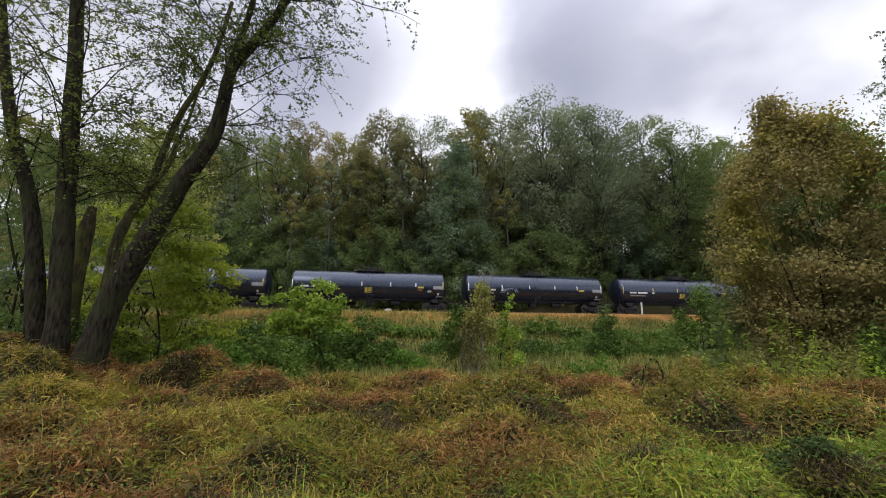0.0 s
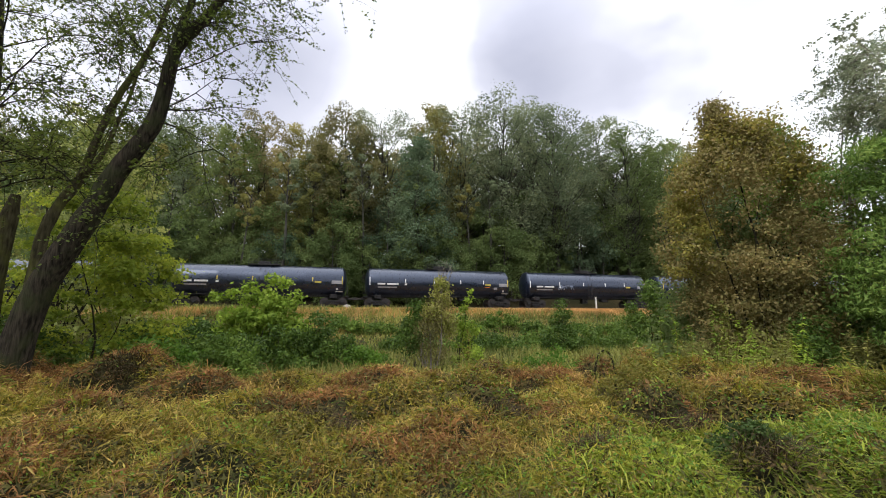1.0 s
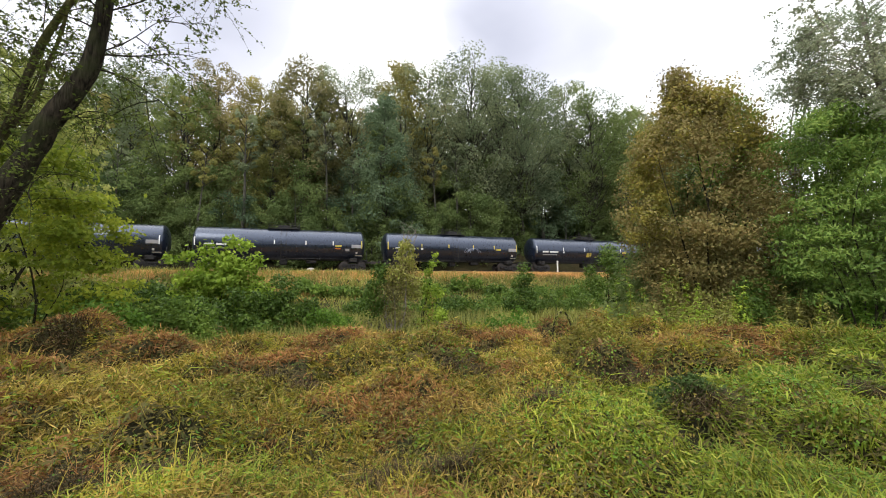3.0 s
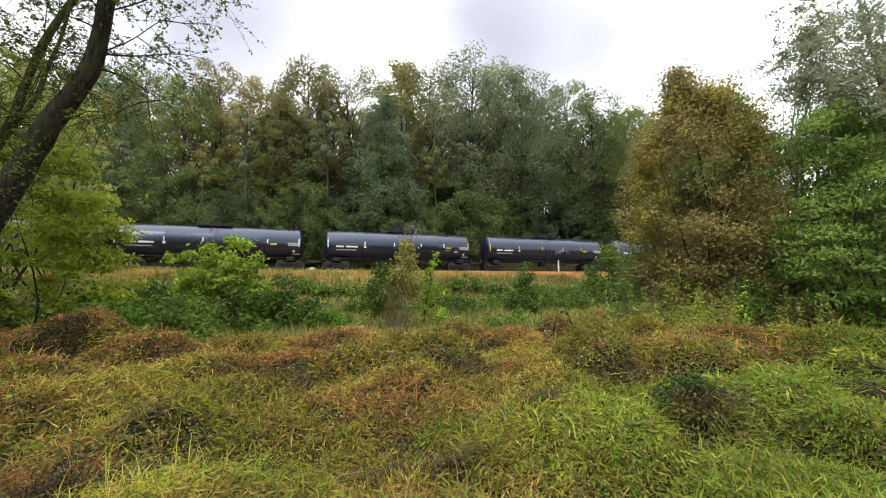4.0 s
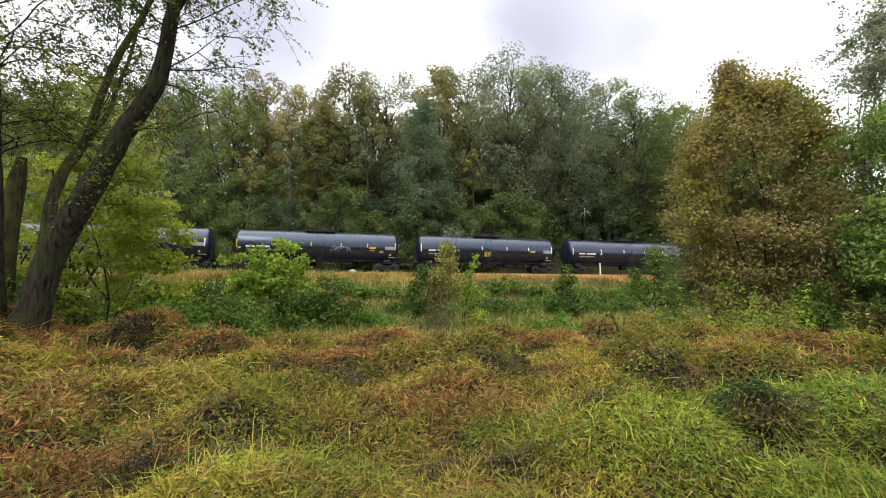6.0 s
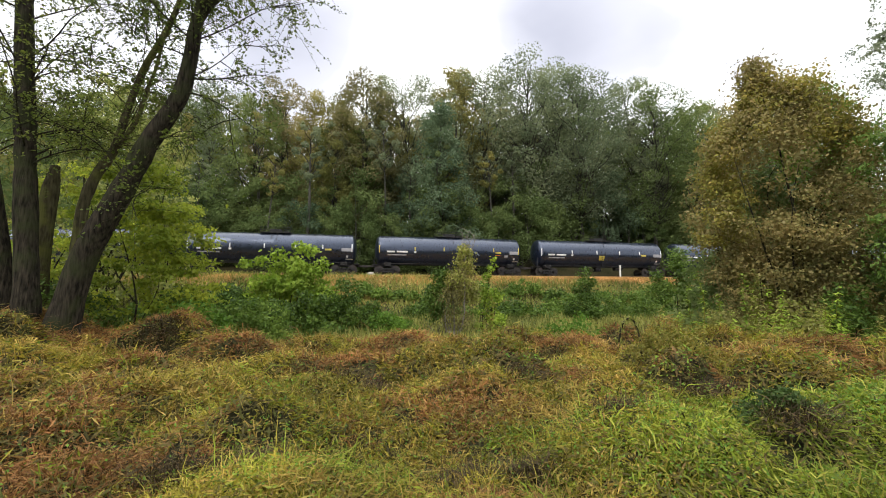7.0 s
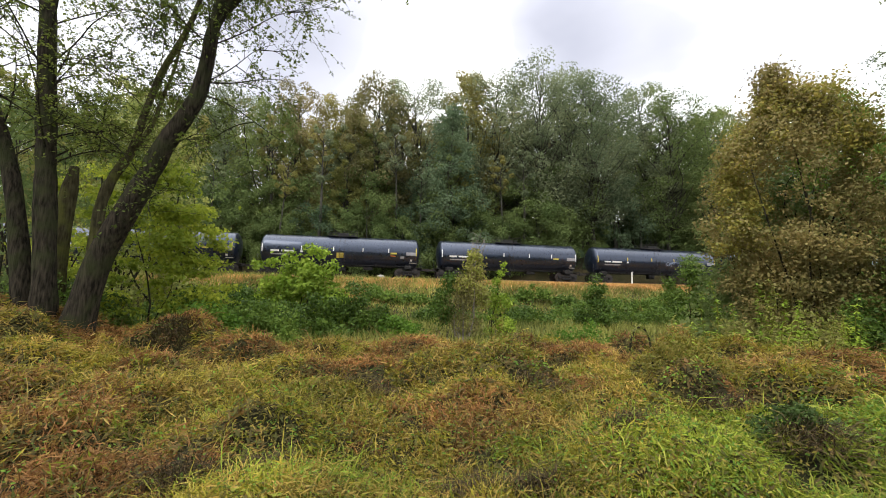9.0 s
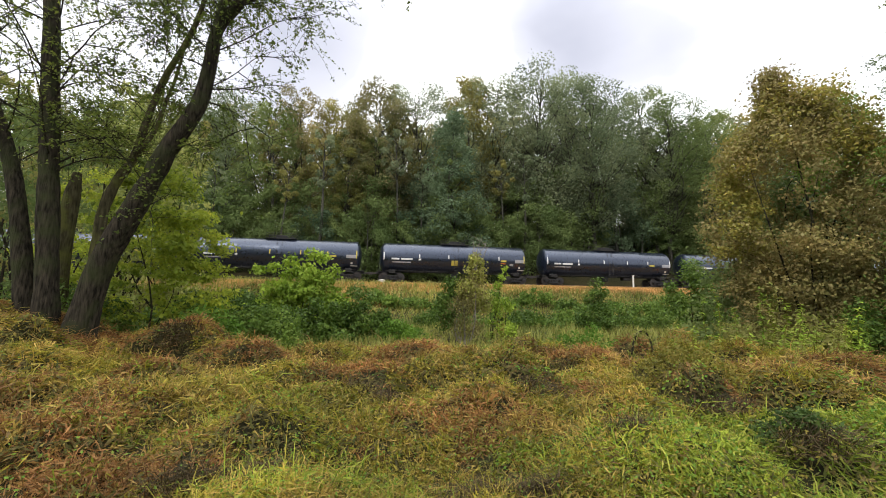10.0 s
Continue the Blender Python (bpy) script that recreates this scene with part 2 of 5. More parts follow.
def ground_mat():
    m, nt, b = mat("undergrowth_soil", 0.95, 0, 0.1)
    a = ramp_of(nt, noise_of(nt, 0.35, 8.0), [(0.35, (0.016, 0.016, 0.007)), (0.5, (0.026, 0.025, 0.010)), (0.66, (0.045, 0.036, 0.016))])
    c = ramp_of(nt, noise_of(nt, 11.0, 6.0), [(0.3, (0.6, 0.6, 0.6)), (0.7, (1.35, 1.3, 1.2))])
    nt.links.new(mixed(nt, 1.0, a, c, "MULTIPLY"), b.inputs["Base Color"])
    bumped(nt, b, noise_of(nt, 8.0, 6.0), 0.9, 0.1)
    return m


def ballast_mat():
    m, nt, b = mat("ballast_stone", 0.9, 0, 0.2)
    v, tc = nt.nodes.new("ShaderNodeTexVoronoi"), nt.nodes.new("ShaderNodeTexCoord")
    v.inputs["Scale"].default_value = 16
    nt.links.new(tc.outputs["Object"], v.inputs["Vector"])
    nt.links.new(mixed(nt, 0.5, ramp_of(nt, v.outputs["Color"], [(0.0, (0.07, 0.06, 0.055)), (1.0, (0.24, 0.21, 0.19))]), ramp_of(nt, noise_of(nt, 0.8), [(0.3, (0.07, 0.05, 0.04)), (0.7, (0.2, 0.18, 0.15))])), b.inputs["Base Color"])
    bumped(nt, b, v.outputs["Distance"], 1.0, 0.05)
    return m


# deep gloss of the tank paint, tinted blue as if reflecting bluish sky
for key, value in (("Specular IOR Level", 0.8), ("Specular Tint", (0.62, 0.74, 1.0, 1.0)), ("Coat Weight", 0.45), ("Coat Roughness", 0.15)):
    M["tank"].node_tree.nodes["Principled BSDF"].inputs[key].default_value = value
M["soil"], M["ballast"] = ground_mat(), ballast_mat()


# ---- mesh tools ----
def mesh_of(name, verts, polys, material=None, smooth=False):
    """A mesh from an array of points and a list of face arrays (each n x corners)."""
    me = bpy.data.meshes.new(name)
    verts = np.asarray(verts, np.float32)
    polys = [np.asarray(p, np.int32) for p in polys if len(p)]
    me.vertices.add(len(verts))
    me.vertices.foreach_set("co", verts.ravel())
    me.loops.add(sum(p.size for p in polys))
    me.loops.foreach_set("vertex_index", np.concatenate([p.ravel() for p in polys]))
    sizes = np.concatenate([np.full(len(p), p.shape[1], np.int32) for p in polys])
    me.polygons.add(len(sizes))
    me.polygons.foreach_set("loop_start", np.concatenate([[0], np.cumsum(sizes)[:-1]]).astype(np.int32))
    if smooth:
        me.polygons.foreach_set("use_smooth", np.ones(len(sizes), bool))
    me.update(calc_edges=True)
    if material:
        me.materials.append(material)
    return me


def part(name, data, material, parent, label="", at=None):
    """One mesh object (from a bmesh or a mesh) under a thing or under a part."""
    if isinstance(data, bmesh.types.BMesh):
        me = bpy.data.meshes.new(name)
        data.to_mesh(me)
        data.free()
        me.materials.append(material)
        data = me
    ob = new(name, data)
    ob.parent = parent
    if at is not None:
        ob.matrix_basis = at
    return tagged(ob, label)


def thing(name, m, label, category, group="", kind=""):
    ob = new(name)
    ob.matrix_basis = m
    return tagged(ob, label, category, group, kind)


class Tubes:
    """Tapered round limbs gathered into one mesh."""

    def __init__(self, sides=6):
        self.sides, self.v, self.f, self.n = sides, [], [], 0

    def add(self, pts, radii):
        pts, k = np.asarray(pts, float), self.sides
        tang = np.gradient(pts, axis=0)
        tang /= np.linalg.norm(tang, axis=1, keepdims=True) + 1e-9
        ref = np.array([0.31, 0.95, 0.05]) if abs(tang[0][2]) > 0.6 else np.array([0.0, 0.0, 1.0])
        a = np.cross(tang, ref)
        a /= np.linalg.norm(a, axis=1, keepdims=True) + 1e-9
        b = np.cross(tang, a)
        ang = np.arange(k) * 2 * np.pi / k
        r = np.asarray(radii, float)[:, None, None]
        ring = pts[:, None] + r * (np.cos(ang)[None, :, None] * a[:, None] + np.sin(ang)[None, :, None] * b[:, None])
        self.v.append(ring.reshape(-1, 3))
        i = np.arange(k)
        for j in range(len(pts) - 1):
            o = self.n + j * k
            self.f.append(np.stack([o + i, o + (i + 1) % k, o + k + (i + 1) % k, o + k + i], 1))
        self.n += len(pts) * k

    def mesh(self, name, material):
        return mesh_of(name, np.concatenate(self.v), [np.concatenate(self.f)], material, True)


def unit(a):
    return a / (np.linalg.norm(a, axis=-1, keepdims=True) + 1e-9)


def leaf_mesh(name, c, axis, side, material):
    """Pointed leaves: centre, half length and half width vectors; each leaf is folded a little along its rib."""
    n = len(c)
    v = np.stack([c - axis, c + side - axis * 0.15, c + axis, c - side - axis * 0.15], 1).reshape(-1, 3)
    return mesh_of(name, v, [np.arange(4 * n).reshape(n, 4)], material)


def far_leaf_mesh(name, c, axis, side, material):
    """Three-cornered leaves for crowns that stay far off."""
    n = len(c)
    v = np.stack([c - axis, c + side + axis * 0.6, c - side + axis * 0.6], 1).reshape(-1, 3)
    return mesh_of(name, v, [np.arange(3 * n).reshape(n, 3)], material)


def clump_leaves(rng, clumps, per, length, width, droop=0.0, hollow=0.5, flat=0.8, loose=0.7, fuzz=0.4):
    """Leaves over soft clumps (x, y, z, radius): mostly near the outside of each, facing up and out."""
    cl = np.asarray(clumps, float)
    w = cl[:, 3] ** 2
    pick = rng.choice(len(cl), int(per * len(cl)), p=w / w.sum())
    n = len(pick)
    d = unit(rng.normal(size=(n, 3)))
    d[:, 2] = d[:, 2] * flat
    r = hollow + (1 - hollow) * rng.random(n) ** 0.7
    r *= 1 + fuzz * np.abs(rng.normal(size=n)) * (rng.random(n) < 0.45)
    c = cl[pick, :3] + d * (cl[pick, 3] * r)[:, None]
    nrm = unit(d * 0.6 + np.array([0, 0, 0.45]) + rng.normal(size=(n, 3)) * loose)
    ax = unit(np.cross(nrm, rng.normal(size=(n, 3))) + np.array([0, 0, -droop]))
    sd = unit(np.cross(ax, nrm))
    s = (0.65 + 0.7 * rng.random(n))[:, None]
    return c, ax * s * length / 2, sd * s * width / 2


def blades(rng, base, length, width, lean, flow):
    """Bent grass blades: root, lean and lie. Returns points and faces."""
    n = len(base)
    az = rng.random(n) * 2 * np.pi
    head = np.stack([np.cos(az), np.sin(az), np.zeros(n)], 1) + flow
    head = unit(head)
    sd = np.stack([-head[:, 1], head[:, 0], rng.normal(size=n) * 0.4], 1)
    L = (length * (0.5 + rng.random(n)))[:, None]
    ln = (lean * (0.4 + 1.2 * rng.random(n)))[:, None]
    up = np.array([[0, 0, 1.0]])
    mid = base + L * 0.55 * unit(up + head * ln)
    tip = mid + L * 0.5 * unit(up * (1 - 1.1 * ln) + head * (0.5 + ln) * 1.2)
    w = (width * (0.6 + 0.8 * rng.random(n)))[:, None]
    v = np.stack([base - sd * w * 0.35, base + sd * w * 0.35, mid + sd * w * 0.5, mid - sd * w * 0.5, tip], 1).reshape(-1, 3)
    o = np.arange(n)[:, None] * 5
    return v, [o + np.array([[0, 1, 2, 3]]), o + np.array([[3, 2, 4]])]


def curve_pts(rng, a, b, bend, n=6):
    a, b = np.asarray(a, float), np.asarray(b, float)
    t = np.linspace(0, 1, n)[:, None]
    k = rng.normal(size=3) * bend * np.linalg.norm(b - a)
    k2 = rng.normal(size=3) * bend * 0.4 * np.linalg.norm(b - a)
    return a + (b - a) * t + np.sin(np.pi * t) * k + np.sin(2 * np.pi * t) * k2


def path_pts(keys, n=16):
    """A smooth line through a few points."""
    k = np.asarray(keys, float)
    u = np.linspace(0, len(k) - 1, n)
    out = []
    for x in u:
        i = min(int(x), len(k) - 2)
        f = x - i
        p0, p1, p2, p3 = k[max(i - 1, 0)], k[i], k[i + 1], k[min(i + 2, len(k) - 1)]
        out.append(0.5 * (2 * p1 + (p2 - p0) * f + (2 * p0 - 5 * p1 + 4 * p2 - p3) * f * f + (3 * p1 - p0 - 3 * p2 + p3) * f ** 3))
    return np.array(out)


# ---- the lie of the land ----
TRACK_A, TRACK_B = 47.3, 0.17
TRACK_N = math.sqrt(1 + TRACK_B ** 2)
TRACK_TURN = math.degrees(math.atan(TRACK_B))
RAIL_Z = 3.6
# broad swells of the field: x, y, height, radius
MOUNDS = [(-12.0, 13.2, 0.95, 3.2), (-2.2, 4.9, 0.18, 0.8), (-5.0, 12.6, 0.35, 1.5), (0.0, 12.2, 0.32, 1.4), (4.4, 12.8, 0.40, 1.3), (7.6, 11.0, 0.30, 1.5), (9.8, 14.0, 0.35, 1.5), (-11.8, 11.5, 0.4, 1.8),
          (6.6, 6.8, 0.2, 1.1), (-0.9, 14.2, 0.3, 1.1), (7.3, 14.9, 0.3, 1.3), (11.5, 9.2, 0.35, 1.6), (3.3, 11.6, -0.4, 0.6), (5.4, 7.2, -0.30, 0.5), (0.5, 4.7, -0.15, 0.4), (-4.0, 6.4, 0.15, 0.9), (-8.5, 6.5, 0.2, 1.3)]
# steep domes of matted stems: x, y, height, half width, half depth
DOMES = [(-7.5, 13.4, 0.85, 1.6, 1.0), (-5.9, 9.3, 0.34, 0.8, 0.55), (-2.7, 9.2, 0.42, 1.2, 0.8), (-1.2, 9.0, 0.40, 0.9, 0.7), (1.45, 8.7, 0.62, 0.95, 0.75), (4.4, 7.7, 0.58, 0.8, 0.6), (4.6, 5.6, 0.26, 0.6, 0.45), (2.5, 5.8, 0.25, 0.4, 0.32),
         (6.5, 14.6, 0.5, 0.65, 0.5), (8.6, 15.2, 0.5, 0.7, 0.5), (5.0, 9.9, 0.45, 0.6, 0.45), (8.3, 6.3, 0.35, 0.55, 0.4), (2.6, 13.8, 0.55, 0.8, 0.6), (-1.8, 5.2, 0.24, 0.5, 0.4), (-10.2, 11.0, 0.5, 1.0, 0.7), (-13.5, 13.4, 0.6, 1.4, 0.9),
         (0.2, 6.9, 0.2, 0.7, 0.45), (-4.6, 7.4, 0.22, 0.9, 0.5), (7.2, 9.0, 0.3, 0.9, 0.6), (0.9, 11.4, 0.4, 0.9, 0.6), (-4.4, 11.3, 0.4, 1.0, 0.6)]


def smooth(a, b, x):
    t = np.clip((x - a) / (b - a), 0, 1)
    return t * t * (3 - 2 * t)


HUMP = 1.45
hump_rng = np.random.default_rng(9)
HUMP_SHIFT, HUMP_TALL, HUMP_WIDE = hump_rng.random((64, 64, 2)), hump_rng.random((64, 64)), hump_rng.random((64, 64))


def humps(x, y):
    """Close-set rounded heaps of matted growth with sharp hollows between them."""
    i, j = np.floor(x / HUMP).astype(int), np.floor(y / HUMP).astype(int)
    best = np.zeros_like(x)
    for di in (-1, 0, 1):
        for dj in (-1, 0, 1):
            a, b_ = (i + di) % 64, (j + dj) % 64
            cx, cy = (i + di + HUMP_SHIFT[a, b_, 0]) * HUMP, (j + dj + HUMP_SHIFT[a, b_, 1]) * HUMP
            r = HUMP * (0.40 + 0.55 * HUMP_WIDE[a, b_])
            q = ((x - cx) ** 2 + (y - cy) ** 2) / (r * r)
            best = np.maximum(best, (0.08 + 0.56 * HUMP_TALL[a, b_] ** 1.4) * np.clip(1 - q, 0, 1) ** 0.75)
    return best


def height(x, y):
    x, y = np.asarray(x, float), np.asarray(y, float)
    d = (y - TRACK_A - TRACK_B * x) / TRACK_N
    z = 0.02 - 0.30 * smooth(7, 14, y) + 0.07 * np.sin(x * 1.3 + 0.7 * y) + 0.05 * np.sin(2.1 * y - 0.8 * x + 1)
    for mx, my, mh, mr in MOUNDS:
        z = z + mh * np.exp(-((x - mx) ** 2 + (y - my) ** 2) / (mr * mr))
    dome = np.zeros_like(z)
    for mx, my, mh, mw, md in DOMES:
        w = 1 + 0.13 * np.sin(3 * np.arctan2(y - my, x - mx) + mx * 2) + 0.07 * np.sin(7 * np.arctan2(y - my, x - mx) + my)
        dome = np.maximum(dome, 1.2 * mh * np.clip(1 - (((x - mx) / (mw * w)) ** 2 + ((y - my) / (md * w)) ** 2), 0, 1) ** 0.55)
    z = z + dome + np.where(dome > 0.02, 0.45, 0.9) * humps(x, y) * smooth(17.5, 15, y)
    far = smooth(15.5, 19, y)
    ditch = -0.5 + 0.5 * smooth(18, 26, y)
    z = z * (1 - far) + ditch * far
    top = RAIL_Z - 0.42
    z = z + (top - z) * smooth(-19, -4.2, d) * far
    z = np.where(d > -4.2, np.maximum(z, top), z)
    hill = (5.0 + 3.0 * smooth(0, 22, x)) * smooth(5.5, 17, d) + 9.0 * smooth(14, 60, d) + 0.3 * np.sin(x * 0.5 + d)*smooth(6, 10, d)
    z = z + hill * (d > 0)
    return z


def rooted(x, y):
    return float(height(x, y))


def stretched(lo, fine_lo, fine_hi, hi, n_fine, n_out):
    a = fine_lo - (fine_lo - lo) * (np.linspace(1, 0, n_out, endpoint=False)) ** 3
    return np.concatenate([a, np.linspace(fine_lo, fine_hi, n_fine), fine_hi + (hi - fine_hi) * np.linspace(0, 1, n_out + 1)[1:] ** 3])


gx, gy = stretched(-1800, -20, 26, 1800, 140, 24), stretched(-1200, 1, 20, 2200, 110, 44)
GX, GY = np.meshgrid(gx, gy)
gv = np.stack([GX, GY, height(GX, GY)], -1).reshape(-1, 3)
gi = np.arange(len(gy) - 1)[:, None] * len(gx) + np.arange(len(gx) - 1)[None, :]
gf = np.stack([gi, gi + 1, gi + len(gx) + 1, gi + len(gx)], -1).reshape(-1, 4)
ground = new("ground", mesh_of("ground", gv, [gf], M["soil"], True))
tagged(ground, "rough field, ditch, railway bank and wooded hillside", "ground", kind="structure")


# ---- the railway ----
def along(s, off=0.0, z=0.0, turn=0.0):
    """The pose of a thing s metres along the track and off metres to its far side."""
    x, y = s / TRACK_N, TRACK_A + TRACK_B * s / TRACK_N
    return pose(x - off * TRACK_B / TRACK_N, y + off / TRACK_N, z, 0, 0, TRACK_TURN + turn)


def box(bm, x0, x1, y0, y1, z0, z1, bevel=0.0):
    g = bmesh.ops.create_cube(bm, size=1.0, matrix=Matrix.Translation(((x0 + x1) / 2, (y0 + y1) / 2, (z0 + z1) / 2)) @ Matrix.Diagonal((x1 - x0, y1 - y0, z1 - z0, 1)))
    if bevel:
        bmesh.ops.bevel(bm, geom=list({e for v in g["verts"] for e in v.link_edges}), offset=bevel, segments=2, affect="EDGES")


def extrude_profile(profile, x0, x1):
    n = len(profile)
    v = [(x0, y, z) for y, z in profile] + [(x1, y, z) for y, z in profile]
    i = np.arange(n)
    return np.array(v), [np.stack([i, (i + 1) % n, n + (i + 1) % n, n + i], 1), np.arange(n)[None, ::-1], (n + np.arange(n))[None]]


v, f = extrude_profile([(-3.3, -0.8), (-1.7, -0.2), (1.7, -0.2), (3.3, -0.8)], -140, 160)
v[:, 2] += 0.02 * np.sin(v[:, 0])
ballast = new("ballast", mesh_of("ballast", v, f, M["ballast"]))
ballast.matrix_basis = along(0, 0, RAIL_Z)
tagged(ballast, "grey-brown crushed stone ballast under the track", "ballast", kind="structure")
RAIL_PROFILE = [(-0.07, -0.17), (0.07, -0.17), (0.07, -0.155), (0.012, -0.14), (0.012, -0.045), (0.036, -0.035), (0.036, 0.0), (-0.036, 0.0), (-0.036, -0.035), (-0.012, -0.045), (-0.012, -0.14), (-0.07, -0.155)]
v, f = extrude_profile(RAIL_PROFILE, -140, 160)
rail_mesh = mesh_of("rail", v, f, M["rail"])
for off in (-0.75, 0.75):
    r = new("rail", rail_mesh)
    r.matrix_basis = along(0, off, RAIL_Z)
    tagged(r, "rusty steel rail on wooden ties", "rail", "rails of the track")
bm = bmesh.new()
box(bm, -0.11, 0.11, -1.3, 1.3, -0.34, -0.172, 0.012)
tie_mesh = bpy.data.meshes.new("railway_tie")
bm.to_mesh(tie_mesh)
bm.free()
tie_mesh.materials.append(M["tie"])
for i in range(210):
    tie = new("railway_tie", tie_mesh)
    tie.matrix_basis = along(-62 + i * 0.56, 0, RAIL_Z)
    tagged(tie, "dark creosoted wooden tie in ballast", "railway tie", "ties of the track")

# ---- tank cars ----
SPEED, CAR, GAP0 = 11.9, 18.2, 1.21
TANK_R, TANK_Z, TANK_L = 1.55, 2.60, 16.3
WHEEL_R = 0.457


def tank_mesh():
    prof = [(-TANK_L / 2 + (1 - math.cos(a)) * 0.52 - 0.0, TANK_R * math.sin(a)) for a in np.linspace(0, math.pi / 2, 9)]
    xs = [(x, r) for x, r in prof]
    for x in (-4.0, 0.0, 4.0):
        xs += [(x - 0.03, TANK_R), (x, TANK_R + 0.003), (x + 0.03, TANK_R)]
    xs += [(-x, r) for x, r in prof[::-1]]
    xs[0], xs[-1] = (xs[0][0], 0.01), (xs[-1][0], 0.01)
    k = 48
    ang = np.arange(k) * 2 * np.pi / k
    v = np.concatenate([np.stack([np.full(k, x), r * np.cos(ang), TANK_Z + r * np.sin(ang)], 1) for x, r in xs])
    i = np.arange(k)
    f = np.concatenate([np.stack([j * k + i, j * k + (i + 1) % k, (j + 1) * k + (i + 1) % k, (j + 1) * k + i], 1)[:, ::-1] for j in range(len(xs) - 1)])
    return mesh_of("tank", v, [f], M["tank"], True)


def rods(lines, r, sides=6):
    t = Tubes(sides)
    for ln in lines:
        t.add(ln, [r] * len(ln))
    return t


def wheelset_mesh():
    bm = bmesh.new()
    for sgn in (-1, 1):
        for r, w, o in ((WHEEL_R + 0.025, 0.03, 0.69), (WHEEL_R, 0.11, 0.75), (0.14, 0.2, 0.76)):
            bmesh.ops.create_cone(bm, cap_ends=True, segments=18, radius1=r, radius2=r, depth=w, matrix=Matrix.Translation((0, sgn * o, 0)) @ Matrix.Rotation(math.pi / 2, 4, "X"))
        for q in range(4):
            a = q * math.pi / 2
            bmesh.ops.create_cone(bm, cap_ends=True, segments=8, radius1=0.06, radius2=0.06, depth=0.13, matrix=Matrix.Translation((0.28 * math.cos(a), sgn * 0.75, 0.28 * math.sin(a))) @ Matrix.Rotation(math.pi / 2, 4, "X"))
    bmesh.ops.create_cone(bm, cap_ends=True, segments=14, radius1=0.085, radius2=0.085, depth=1.9, matrix=Matrix.Rotation(math.pi / 2, 4, "X"))
    me = bpy.data.meshes.new("wheelset")
    bm.to_mesh(me)
    bm.free()
    me.materials.append(M["wheel"])
    return me


def frame_mesh():
    bm = bmesh.new()
    box(bm, -1.15, 1.15, -0.09, 0.09, 0.50, 0.66, 0.03)
    box(bm, -0.62, 0.62, -0.08, 0.08, 0.20, 0.34, 0.03)
    for sgn in (-1, 1):
        box(bm, sgn * 0.89 - 0.16, sgn * 0.89 + 0.16, -0.12, 0.12, 0.33, 0.60, 0.04)
        box(bm, sgn * 0.42 - 0.07, sgn * 0.42 + 0.07, -0.08, 0.08, 0.28, 0.56, 0.02)
    for q in (-0.2, 0.0, 0.2):
        bmesh.ops.create_cone(bm, cap_ends=True, segments=10, radius1=0.07, radius2=0.07, depth=0.2, matrix=Matrix.Translation((q, 0, 0.43)))
    me = bpy.data.meshes.new("side_frame")
    bm.to_mesh(me)
    bm.free()
    me.materials.append(M["under"])
    return me


def box_mesh(name, mat_, *boxes, bevel=0.015):
    bm = bmesh.new()
    for b in boxes:
        box(bm, *b, bevel)
    me = bpy.data.meshes.new(name)
    bm.to_mesh(me)
    bm.free()
    me.materials.append(mat_)
    return me


def marking(name, mat_, x0, x1, z0, z1):
    """A painted patch that follows the side of the tank; z is counted from the tank's middle."""
    out, rr = [], TANK_R + 0.012
    for a in np.linspace(math.asin(z0 / rr), math.asin(z1 / rr), 5):
        out += [(x0, -rr * math.cos(a), TANK_Z + rr * math.sin(a)), (x1, -rr * math.cos(a), TANK_Z + rr * math.sin(a))]
    j = np.arange(4)
    return mesh_of(name, np.array(out), [np.stack([2 * j, 2 * j + 1, 2 * j + 3, 2 * j + 2], 1)], mat_, True)


def sprayed(rng, x0, w):
    """Loose loops of spray paint on the side of a tank, no letters."""
    rr, t = TANK_R + 0.015, Tubes(4)
    for i in range(5):
        u = np.linspace(0, 2 * np.pi * (0.5 + 0.5 * rng.random()), 12)
        x = x0 + w * (i / 5) + 0.28 * np.cos(u + i) + 0.1 * u * 0.4
        a = -0.2 + 0.16 * np.sin(u * 1.3 + i * 2)
        t.add(np.stack([x, -rr * np.cos(a), TANK_Z + rr * np.sin(a)], 1), [0.03] * 12)
    return t.mesh("sprayed_scrawl", M["blue"])


